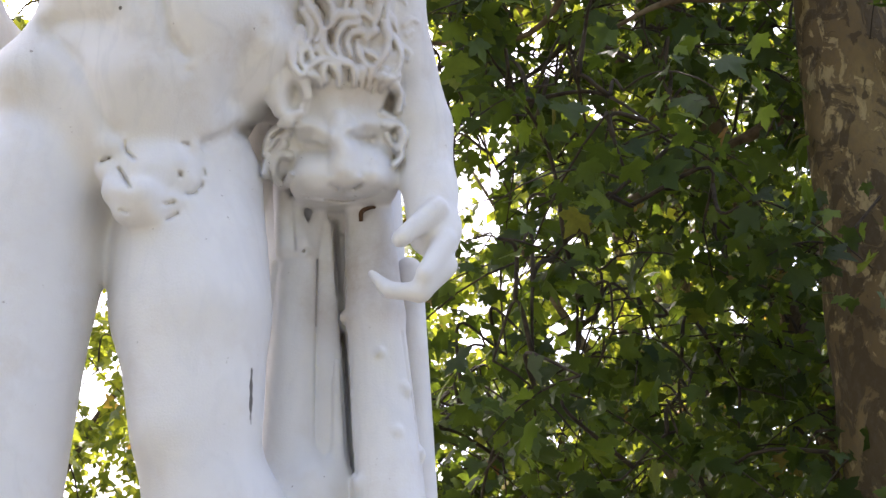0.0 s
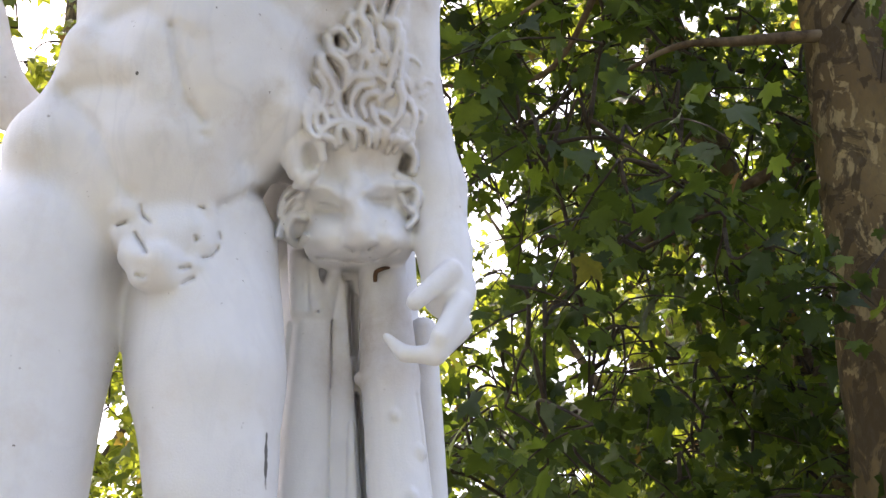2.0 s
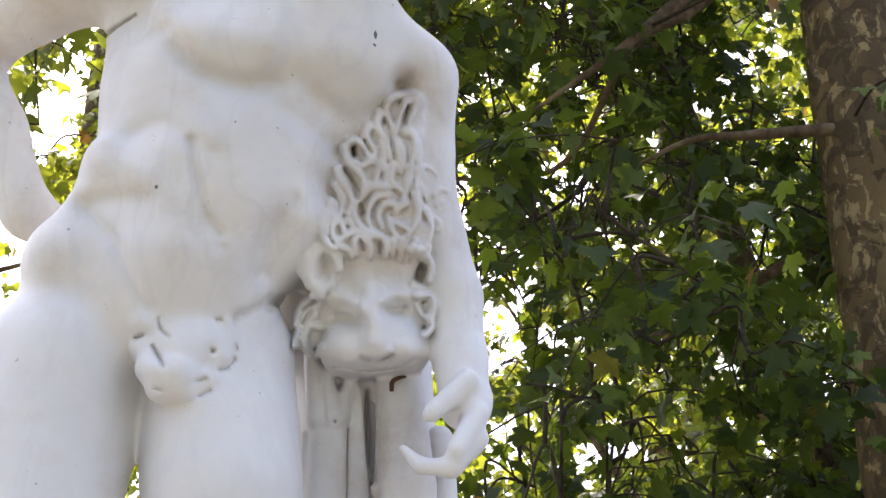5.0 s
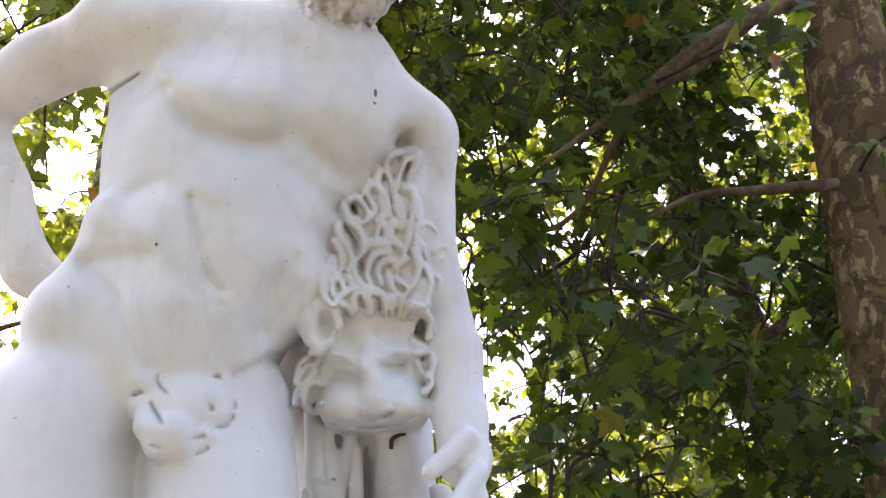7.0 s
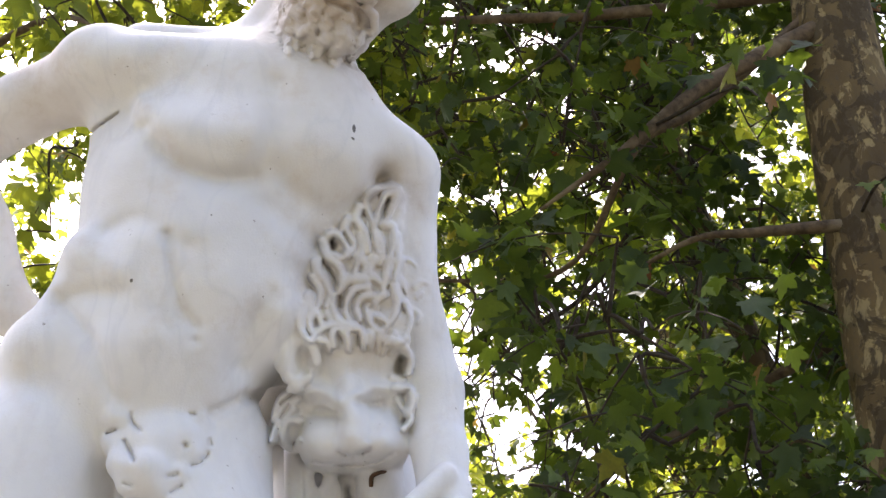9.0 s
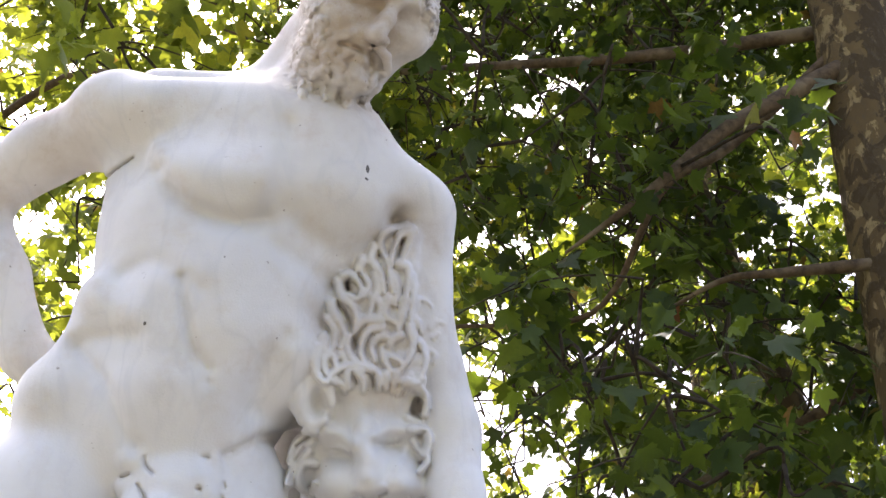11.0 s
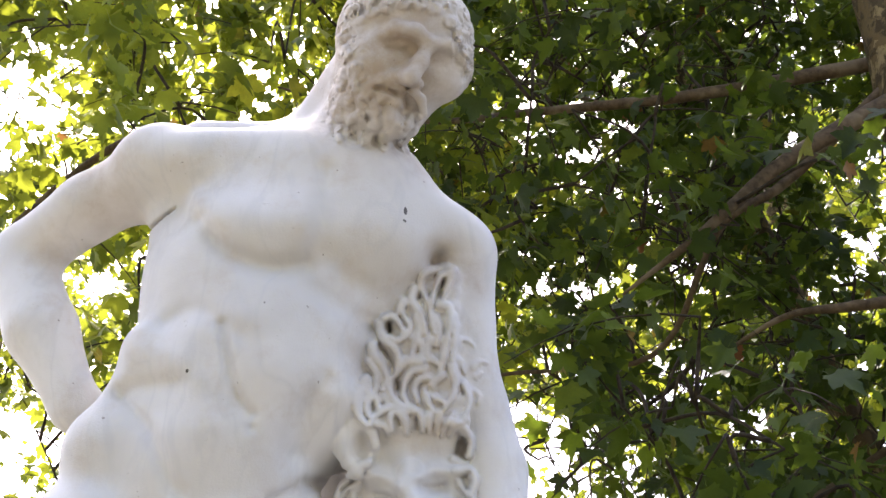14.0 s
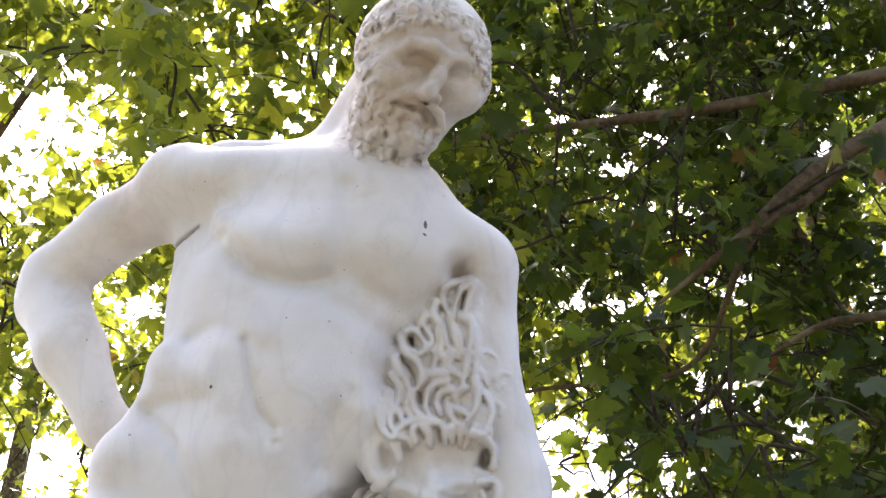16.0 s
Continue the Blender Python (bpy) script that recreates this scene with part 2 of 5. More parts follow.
def curls(c, r, size, depth):
    """Tight curls worked into the skin of the solid within an ellipsoid."""
    sl, x, y, z = window([p - q for p, q in zip(c, r)], [p + q for p, q in zip(c, r)])
    far = np.sqrt(((x - c[0]) / r[0]) ** 2 + ((y - c[1]) / r[1]) ** 2 + ((z - c[2]) / r[2]) ** 2)
    f = 2 * math.pi / size
    wx = x + 0.35 * size * np.sin(0.6 * f * z + 1.0) + 0.3 * size * np.sin(0.37 * f * y)
    wz = z + 0.35 * size * np.sin(0.55 * f * x + 0.4) + 0.3 * size * np.sin(0.41 * f * y + 2.0)
    wave = np.sin(f * wx) * np.cos(f * wz) + 0.8 * np.sin(0.9 * f * y + f * wx * 0.5) + 0.5 * np.sin(1.9 * f * wz + 2.2 * np.sin(f * wx))
    FIELD[sl] -= (depth * np.clip((1 - far) / 0.35, 0, 1) * np.clip(wave, -1.3, 1.2)).astype(np.float32)


def soften(width):
    """Smooths the solid, as chisel and rain do: two running means along each axis."""
    global FIELD
    np.clip(FIELD, -0.06, 0.06, out=FIELD)
    n = int(round(width / STEP / 2))
    for axis in (0, 1, 2, 0, 1, 2):
        total = np.cumsum(FIELD, axis=axis, dtype=np.float32)
        size = FIELD.shape[axis]
        cut = [slice(None)] * 3
        high, low, mid = list(cut), list(cut), list(cut)
        high[axis], low[axis], mid[axis] = slice(2 * n + 1, size), slice(0, size - 2 * n - 1), slice(n + 1, size - n)
        FIELD[tuple(mid)] = (total[tuple(high)] - total[tuple(low)]) / (2 * n + 1)
        del total


def surface_of_field():
    """The zero surface of the field as quads: one vertex in each cell that the surface crosses."""
    inside = FIELD < 0
    total = np.zeros(COUNT - 1, np.int8)
    corner = [(i, j, k) for i in (0, 1) for j in (0, 1) for k in (0, 1)]
    for i, j, k in corner:
        total += inside[i : COUNT[0] - 1 + i, j : COUNT[1] - 1 + j, k : COUNT[2] - 1 + k]
    cells = np.argwhere((total > 0) & (total < 8))
    index = np.full(COUNT - 1, -1, np.int32)
    index[tuple(cells.T)] = np.arange(len(cells))
    place, weight = np.zeros((len(cells), 3)), np.zeros(len(cells))
    for a in corner:
        for axis in range(3):
            if a[axis]:
                continue
            b = tuple(v + (n == axis) for n, v in enumerate(a))
            fa, fb = FIELD[tuple((cells + a).T)], FIELD[tuple((cells + b).T)]
            cross = (fa < 0) != (fb < 0)
            t = np.where(cross, fa / np.where(cross, fa - fb, 1), 0)
            p = np.array(a, float) + t[:, None] * np.eye(3)[axis]
            place += p * cross[:, None]
            weight += cross
    verts = LOW + STEP * (cells + place / weight[:, None])
    quads = []
    for axis in range(3):
        u, v = (axis + 1) % 3, (axis + 2) % 3
        n = np.array(COUNT) - 1
        first = [slice(0, int(n[m])) if m == axis else slice(1, int(n[m])) for m in range(3)]
        after = [slice(1, int(n[m]) + 1) if m == axis else slice(1, int(n[m])) for m in range(3)]
        fa, fb = inside[tuple(first)], inside[tuple(after)]
        for flip in (False, True):
            e = np.argwhere((fa & ~fb) if not flip else (~fa & fb)) + [int(m != axis) for m in range(3)]
            du, dv = np.eye(3, dtype=int)[u], np.eye(3, dtype=int)[v]
            ids = [index[tuple((e - o).T)] for o in (du + dv, dv, 0 * du, du)]
            quads.append(np.stack(ids if not flip else ids[::-1], 1))
    quads = np.concatenate(quads)
    # one light pass evens out the steps of the grid
    ends = np.concatenate([quads[:, [i, (i + 1) % 4]] for i in range(4)])
    ends = np.concatenate([ends, ends[:, ::-1]])
    near = np.bincount(ends[:, 0], minlength=len(verts))
    mean = np.stack([np.bincount(ends[:, 0], verts[ends[:, 1], n], len(verts)) for n in range(3)], 1) / near[:, None]
    return 0.4 * verts + 0.6 * mean, quads


def unit(v):
    v = np.array(v, float)
    return v / np.linalg.norm(v)


ROUND, SOFT = "round", "soft"


def relief(way, reach, profile, strokes):
    """Chisel work seen along way: each stroke (points, width at start, width at end, height) swells or cuts the skin.
    Round strokes lie side by side like locks of hair, soft ones add up like muscles."""
    way = unit(way)
    every = np.array([p for s in strokes for p in s[0]])
    wide = max(max(s[1], s[2]) for s in strokes) * (2.2 if profile == SOFT else 1.0)
    margin = wide + reach * np.abs(way) + 2 * STEP
    sl = window(every.min(0) - margin, every.max(0) + margin)[0]
    high = np.zeros(FIELD[sl].shape, np.float32)
    for points, wa, wb, h in strokes:
        pts = [np.array(p) for p in points]
        if len(pts) > 2:   # a smooth line through the points
            ext = [2 * pts[0] - pts[1]] + pts + [2 * pts[-1] - pts[-2]]
            fine = []
            for n in range(1, len(ext) - 2):
                for i in range(3):
                    t = i / 3
                    fine.append(0.5 * (2 * ext[n] + (ext[n + 1] - ext[n - 1]) * t + (2 * ext[n - 1] - 5 * ext[n] + 4 * ext[n + 1] - ext[n + 2]) * t * t
                                       + (3 * ext[n] - ext[n - 1] - 3 * ext[n + 1] + ext[n + 2]) * t ** 3))
            pts = fine + [pts[-1]]
        if len(pts) == 1:
            pts = pts * 2
        low, top = np.min(pts, 0), np.max(pts, 0)
        grow = max(wa, wb) * (2.2 if profile == SOFT else 1.0) + reach * np.abs(way)
        own, x, y, z = window(low - grow, top + grow)
        inner = tuple(slice(o.start - s.start, o.stop - s.start) for o, s in zip(own, sl))
        here = np.zeros(high[inner].shape, np.float32)
        for n, (a, b) in enumerate(zip(pts, pts[1:])):
            v = b - a
            flat = v - way * (v @ way)
            size = flat @ flat + 1e-9
            t = np.clip(((x - a[0]) * flat[0] + (y - a[1]) * flat[1] + (z - a[2]) * flat[2]) / size, 0, 1).astype(np.float32)
            dx, dy, dz = x - a[0] - t * v[0], y - a[1] - t * v[1], z - a[2] - t * v[2]
            deep = dx * way[0] + dy * way[1] + dz * way[2]
            off = np.maximum(dx * dx + dy * dy + dz * dz - deep * deep, 0)
            along = (n + t) / (len(pts) - 1)
            w = wa + (wb - wa) * along
            d = off / (w * w)
            shape = np.sqrt(np.clip(1 - d, 0, None)) if profile == ROUND else np.exp(-d)
            shape *= np.clip(2 - 2 * np.abs(deep) / reach, 0, 1)
            here = np.maximum(here, shape.astype(np.float32))
        if profile == SOFT or h < 0:
            high[inner] += h * here
        else:
            high[inner] = np.maximum(high[inner], h * here)
    FIELD[sl] -= high


def orb(c, r, way, lean, k=0.03, sign=1):
    """An ellipsoid with its depth along way; lean: degrees clockwise as seen along way."""
    way = unit(way)
    side = unit(np.cross(way, (0, 0, 1)))
    up = np.cross(side, way)
    s, co = math.sin(radians(lean)), math.cos(radians(lean))
    side, up = side * co - up * s, side * s + up * co
    reach = max(r) + k + 0.02
    sl, x, y, z = window([v - reach for v in c], [v + reach for v in c])
    x, y, z = x - c[0], y - c[1], z - c[2]
    q = [(x * a[0] + y * a[1] + z * a[2]).astype(np.float32) for a in (side, way, up)]
    p = np.sqrt(sum((v / n) ** 2 for v, n in zip(q, r)))
    g = np.sqrt(sum((v / n ** 2) ** 2 for v, n in zip(q, r))) + 1e-6
    blend(sl, p * (p - 1.0) / g, k, sign)


def carve_statue():
    # rib cage, shoulders and belly
    HEAD_WAY, LION_WAY, MANE_WAY, BODY_WAY, LOW_WAY = (-0.154, 0.702, 0.695), (-0.104, 0.914, 0.392), (-0.172, 0.841, 0.514), (-0.215, 0.842, 0.495), (-0.151, 0.946, 0.286)
    blob((-0.376, 0.069, 3.092), (0.259, 0.170, 0.255), 14, 0.020)
    blob((-0.455, 0.045, 2.849), (0.187, 0.150, 0.226), 6, 0.050)
    blob((-0.614, -0.028, 3.181), (0.099, 0.110, 0.053), 0, 0.050)
    blob((-0.490, 0.000, 3.200), (0.147, 0.110, 0.060), 8, 0.080)
    blob((-0.560, -0.020, 3.179), (0.097, 0.110, 0.044), 0, 0.060)
    blob((-0.309, 0.019, 3.167), (0.118, 0.100, 0.037), 16, 0.060)
    blob((-0.169, 0.110, 3.098), (0.097, 0.110, 0.066), 20, 0.040)
    limb((-0.602, 0.009, 3.097), (-0.598, 0.005, 2.891), 0.0667, 0.0581, 0.050, 1)
    # flanks
    blob((-0.520, 0.030, 2.960), (0.110, 0.120, 0.110), -10, 0.080)
    blob((-0.623, 0.000, 2.815), (0.050, 0.090, 0.030), -30, 0.050)
    blob((-0.430, 0.030, 2.800), (0.130, 0.125, 0.160), 4, 0.060)
    blob((-0.305, 0.085, 2.731), (0.060, 0.105, 0.054), 10, 0.050)
    # neck and slopes of the shoulders
    limb((-0.310, 0.035, 3.214), (-0.220, -0.043, 3.433), 0.0789, 0.0789, 0.030, 1)
    limb((-0.425, 0.068, 3.344), (-0.609, 0.013, 3.328), 0.0380, 0.0391, 0.040, 1)
    limb((-0.404, 0.061, 3.332), (-0.293, -0.013, 3.413), 0.0457, 0.0549, 0.035, 1)
    limb((-0.282, 0.081, 3.218), (-0.101, 0.126, 3.085), 0.0555, 0.0466, 0.030, 1)
    # pelvis and thighs
    blob((-0.539, 0.076, 2.603), (0.193, 0.150, 0.144), 5, 0.030)
    blob((-0.520, 0.051, 2.736), (0.178, 0.135, 0.120), 4, 0.060)
    blob((-0.675, 0.060, 2.642), (0.101, 0.140, 0.100), -10, 0.030)
    blob((-0.649, 0.052, 2.736), (0.067, 0.120, 0.045), -40, 0.030)
    blob((-0.501, 0.032, 2.624), (0.119, 0.115, 0.071), 3, 0.040)
    blob((-0.393, 0.107, 2.667), (0.094, 0.120, 0.064), -18, 0.030)
    blob((-0.310, 0.210, 2.830), (0.079, 0.120, 0.166), 0, 0.030)
    limb((-0.698, 0.060, 2.477), (-0.717, 0.040, 1.959), 0.1374, 0.1300, 0.020, 1)
    limb((-0.442, 0.138, 2.515), (-0.418, 0.103, 2.271), 0.1216, 0.1264, 0.020, 1)
    limb((-0.418, 0.103, 2.271), (-0.387, 0.112, 1.965), 0.1193, 0.0893, 0.020, 1)
    limb((-0.447, 0.072, 2.377), (-0.426, 0.051, 2.075), 0.0842, 0.0641, 0.030, 1)
    limb((-0.383, 0.097, 2.385), (-0.368, 0.087, 2.135), 0.0704, 0.0611, 0.030, 1)
    limb((-0.389, 0.059, 1.999), (-0.384, 0.059, 1.907), 0.0492, 0.0492, 0.030, 1)
    # bent arm with the hand behind the hip
    blob((-0.659, -0.035, 3.224), (0.090, 0.100, 0.056), -28, 0.050)
    limb((-0.685, -0.015, 3.213), (-0.817, 0.025, 3.190), 0.0740, 0.0663, 0.030, 1)
    limb((-0.817, 0.025, 3.190), (-0.981, 0.105, 3.149), 0.0674, 0.0629, 0.020, 1)
    limb((-0.977, 0.105, 3.149), (-0.991, 0.115, 3.084), 0.0692, 0.0622, 0.015, 1)
    limb((-0.972, 0.100, 3.099), (-0.900, 0.090, 2.957), 0.0682, 0.0705, 0.020, 1)
    limb((-0.900, 0.090, 2.957), (-0.819, 0.125, 2.801), 0.0676, 0.0458, 0.020, 1)
    limb((-0.819, 0.125, 2.801), (-0.744, 0.185, 2.770), 0.0443, 0.0422, 0.030, 1)
    # hanging arm
    blob((-0.116, 0.135, 3.090), (0.080, 0.105, 0.058), 30, 0.030)
    limb((-0.101, 0.136, 3.062), (-0.101, 0.157, 2.920), 0.0709, 0.0602, 0.030, 1)
    limb((-0.101, 0.157, 2.920), (-0.088, 0.168, 2.759), 0.0585, 0.0606, 0.020, 1)
    limb((-0.077, 0.190, 2.765), (-0.045, 0.170, 2.631), 0.0538, 0.0517, 0.020, 1)
    limb((-0.045, 0.170, 2.631), (-0.034, 0.150, 2.495), 0.0500, 0.0460, 0.020, 1)
    soften(0.029)
    # backing of the skin behind the arm
    limb((-0.166, 0.300, 3.078), (-0.218, 0.320, 2.702), 0.0798, 0.1368, 0.020, 0.6)
    limb((-0.229, 0.340, 2.598), (-0.200, 0.320, 1.976), 0.1327, 0.1380, 0.010, 0.5)
    # wrist and fingers
    limb((-0.035, 0.150, 2.506), (-0.029, 0.130, 2.418), 0.0444, 0.0444, 0.020, 1)
    limb((-0.002, 0.130, 2.429), (-0.025, 0.110, 2.343), 0.0170, 0.0226, 0.020, 1)
    limb((-0.021, 0.090, 2.446), (-0.081, 0.060, 2.380), 0.0195, 0.0167, 0.008, 1)
    limb((-0.008, 0.100, 2.393), (-0.042, 0.065, 2.321), 0.0194, 0.0166, 0.008, 1)
    limb((-0.004, 0.110, 2.352), (-0.049, 0.080, 2.296), 0.0175, 0.0175, 0.010, 1)
    limb((-0.049, 0.080, 2.296), (-0.099, 0.080, 2.300), 0.0171, 0.0144, 0.008, 1)
    limb((-0.099, 0.080, 2.300), (-0.131, 0.090, 2.336), 0.0144, 0.0099, 0.008, 1)
    # lion mask, mane and fig leaf as masses
    limb((-0.153, 0.160, 2.991), (-0.236, 0.170, 2.806), 0.0448, 0.0480, 0.020, 1)
    blob((-0.366, 0.312, 2.656), (0.064, 0.060, 0.114), 0, 0.020)
    limb((-0.134, 0.085, 2.986), (-0.155, 0.085, 2.920), 0.0134, 0.0352, 0.008, 0.6)
    limb((-0.155, 0.085, 2.920), (-0.179, 0.090, 2.854), 0.0347, 0.0562, 0.008, 0.5)
    limb((-0.179, 0.090, 2.854), (-0.186, 0.095, 2.788), 0.0557, 0.0668, 0.008, 0.45)
    limb((-0.186, 0.095, 2.788), (-0.182, 0.118, 2.710), 0.0661, 0.0881, 0.008, 0.45)
    blob((-0.199, 0.190, 2.675), (0.088, 0.085, 0.055), 0, 0.030)
    blob((-0.192, 0.185, 2.609), (0.098, 0.085, 0.077), 0, 0.030)
    blob((-0.186, 0.185, 2.550), (0.089, 0.095, 0.036), 0, 0.030)
    blob((-0.187, 0.185, 2.527), (0.085, 0.090, 0.022), 0, 0.020)
    blob((-0.239, 0.178, 2.523), (0.037, 0.070, 0.019), 0, 0.020)
    blob((-0.131, 0.178, 2.523), (0.035, 0.070, 0.019), 0, 0.020)
    blob((-0.482, 0.007, 2.486), (0.073, 0.050, 0.073), 5, 0.006)
    blob((-0.485, -0.005, 2.424), (0.047, 0.050, 0.034), 0, 0.006)
    # head and beard as masses, and the fur beside the lion mask
    orb((-0.170, -0.086, 3.427), (0.1325, 0.1300, 0.1358), HEAD_WAY, 20, 0.02)
    orb((-0.230, -0.049, 3.303), (0.0898, 0.1000, 0.0876), HEAD_WAY, 20, 0.01)
    orb((-0.125, -0.030, 3.394), (0.0723, 0.1100, 0.0613), HEAD_WAY, 20, 0.03)
    orb((-0.178, -0.092, 3.337), (0.0942, 0.0750, 0.1052), HEAD_WAY, 20, 0.03)
    limb((-0.294, 0.142, 2.603), (-0.306, 0.165, 2.555), 0.0230, 0.0200, 0.012)
    limb((-0.098, 0.153, 2.629), (-0.102, 0.173, 2.584), 0.0200, 0.0160, 0.012)
    orb((-0.268, 0.082, 2.654), (0.0280, 0.0200, 0.0370), LION_WAY, -8, 0.008)
    limb((-0.150, 0.068, 2.972), (-0.108, 0.075, 2.972), 0.0190, 0.0190, 0.010)
    limb((-0.171, 0.068, 2.943), (-0.109, 0.079, 2.943), 0.0190, 0.0190, 0.010)
    limb((-0.197, 0.067, 2.911), (-0.111, 0.083, 2.912), 0.0190, 0.0190, 0.010)
    limb((-0.221, 0.066, 2.875), (-0.112, 0.086, 2.876), 0.0190, 0.0190, 0.010)
    limb((-0.237, 0.065, 2.839), (-0.110, 0.090, 2.840), 0.0190, 0.0190, 0.010)
    limb((-0.251, 0.065, 2.802), (-0.110, 0.092, 2.804), 0.0190, 0.0190, 0.010)
    limb((-0.262, 0.064, 2.764), (-0.106, 0.095, 2.766), 0.0190, 0.0190, 0.010)
    limb((-0.262, 0.065, 2.726), (-0.097, 0.097, 2.727), 0.0190, 0.0190, 0.010)
    limb((-0.249, 0.068, 2.694), (-0.097, 0.098, 2.695), 0.0190, 0.0190, 0.010)
    soften(0.012)
    # draped skin and the tree stump under it
    limb((-0.269, 0.230, 2.433), (-0.281, 0.220, 1.994), 0.0317, 0.0499, 0.006, 0.55)
    limb((-0.271, 0.220, 2.397), (-0.283, 0.205, 1.991), 0.0230, 0.0384, 0.006, 0.5)
    limb((-0.224, 0.240, 2.478), (-0.202, 0.235, 1.995), 0.0115, 0.0346, 0.006, 0.5)
    limb((-0.197, 0.220, 2.224), (-0.189, 0.220, 1.992), 0.0058, 0.0134, 0.006, 0.8)
    limb((-0.309, 0.235, 2.404), (-0.316, 0.225, 1.995), 0.0096, 0.0154, 0.006, 0.8)
    limb((-0.152, 0.250, 2.541), (-0.132, 0.215, 2.301), 0.0405, 0.0507, 0.010, 1)
    limb((-0.132, 0.215, 2.301), (-0.103, 0.190, 1.955), 0.0480, 0.0595, 0.010, 1)
    limb((-0.079, 0.290, 2.408), (-0.059, 0.270, 1.966), 0.0252, 0.0302, 0.003, 1)
    limb((-0.299, 0.244, 2.558), (-0.280, 0.234, 2.429), 0.0223, 0.0223, 0.004, 1)
    limb((-0.301, 0.227, 2.534), (-0.288, 0.220, 2.429), 0.0120, 0.0201, 0.015, 1)
    limb((-0.276, 0.225, 2.511), (-0.260, 0.215, 2.425), 0.0120, 0.0180, 0.012, 1)
    limb((-0.235, 0.240, 2.495), (-0.250, 0.230, 2.432), 0.0140, 0.0160, 0.012, 1)
    limb((-0.282, 0.212, 2.511), (-0.273, 0.201, 2.422), 0.0030, 0.0030, 0.004, 1, -1)
    limb((-0.257, 0.272, 2.503), (-0.256, 0.202, 2.416), 0.0031, 0.0031, 0.004, 1, -1)
    limb((-0.200, 0.275, 2.470), (-0.201, 0.268, 2.319), 0.0061, 0.0081, 0.004, 1, -1)
    limb((-0.202, 0.280, 2.323), (-0.184, 0.260, 2.146), 0.0069, 0.0069, 0.004, 1, -1)
    limb((-0.185, 0.272, 2.149), (-0.173, 0.253, 2.002), 0.0067, 0.0058, 0.004, 1, -1)
    limb((-0.233, 0.213, 2.394), (-0.230, 0.163, 1.988), 0.0029, 0.0039, 0.003, 1, -1)
    limb((-0.085, 0.191, 2.263), (-0.070, 0.188, 2.155), 0.0038, 0.0047, 0.004, 1, -1)
    limb((-0.071, 0.196, 2.157), (-0.049, 0.185, 1.998), 0.0046, 0.0046, 0.004, 1, -1)
    blob((-0.119, 0.161, 2.220), (0.009, 0.012, 0.011), 0, 0.006)
    blob((-0.081, 0.175, 2.162), (0.012, 0.012, 0.015), 0, 0.006)
    blob((-0.091, 0.155, 2.088), (0.010, 0.012, 0.012), 0, 0.006)
    blob((-0.182, 0.204, 2.296), (0.010, 0.012, 0.012), 0, 0.006)
    blob((-0.170, 0.187, 2.152), (0.008, 0.012, 0.010), 0, 0.006)
    blob((-0.058, 0.200, 2.060), (0.011, 0.012, 0.014), 0, 0.006)
    blob((-0.149, 0.159, 2.008), (0.012, 0.012, 0.015), 0, 0.006)
    # lion mask
    relief(LION_WAY, 0.05, SOFT, [
        ([(-0.183, 0.082, 2.611), (-0.176, 0.090, 2.502)], 0.0248, 0.0267, 0.0140),
        ([(-0.233, 0.106, 2.519), (-0.224, 0.125, 2.508)], 0.0287, 0.0287, 0.0070),
        ([(-0.132, 0.106, 2.535), (-0.127, 0.117, 2.512)], 0.0248, 0.0248, 0.0070),
        ([(-0.259, 0.120, 2.613), (-0.231, 0.097, 2.605), (-0.204, 0.089, 2.581)], 0.0126, 0.0126, 0.0140),
        ([(-0.161, 0.087, 2.590), (-0.146, 0.101, 2.610), (-0.115, 0.130, 2.618)], 0.0126, 0.0126, 0.0140),
        ([(-0.222, 0.136, 2.505), (-0.206, 0.126, 2.496)], 0.0288, 0.0288, 0.0084),
        ([(-0.137, 0.124, 2.508), (-0.127, 0.119, 2.511)], 0.0267, 0.0267, 0.0084),
        ([(-0.191, 0.084, 2.671), (-0.185, 0.084, 2.644)], 0.0438, 0.0438, 0.0084),
        ([(-0.245, 0.103, 2.612), (-0.257, 0.127, 2.580)], 0.0195, 0.0195, 0.0042),
        ([(-0.207, 0.175, 2.502), (-0.158, 0.176, 2.503)], 0.0215, 0.0215, 0.0042),
    ])
    relief(LION_WAY, 0.05, SOFT, [
        ([(-0.247, 0.122, 2.578), (-0.203, 0.087, 2.550)], 0.0135, 0.0135, -0.0140),
        ([(-0.159, 0.083, 2.575), (-0.134, 0.122, 2.587)], 0.0106, 0.0106, -0.0140),
        ([(-0.203, 0.088, 2.547), (-0.207, 0.096, 2.525)], 0.0114, 0.0114, -0.0042),
        ([(-0.147, 0.097, 2.554), (-0.141, 0.102, 2.534)], 0.0114, 0.0114, -0.0042),
        ([(-0.178, 0.084, 2.644), (-0.177, 0.082, 2.601)], 0.0087, 0.0087, -0.0042),
    ])
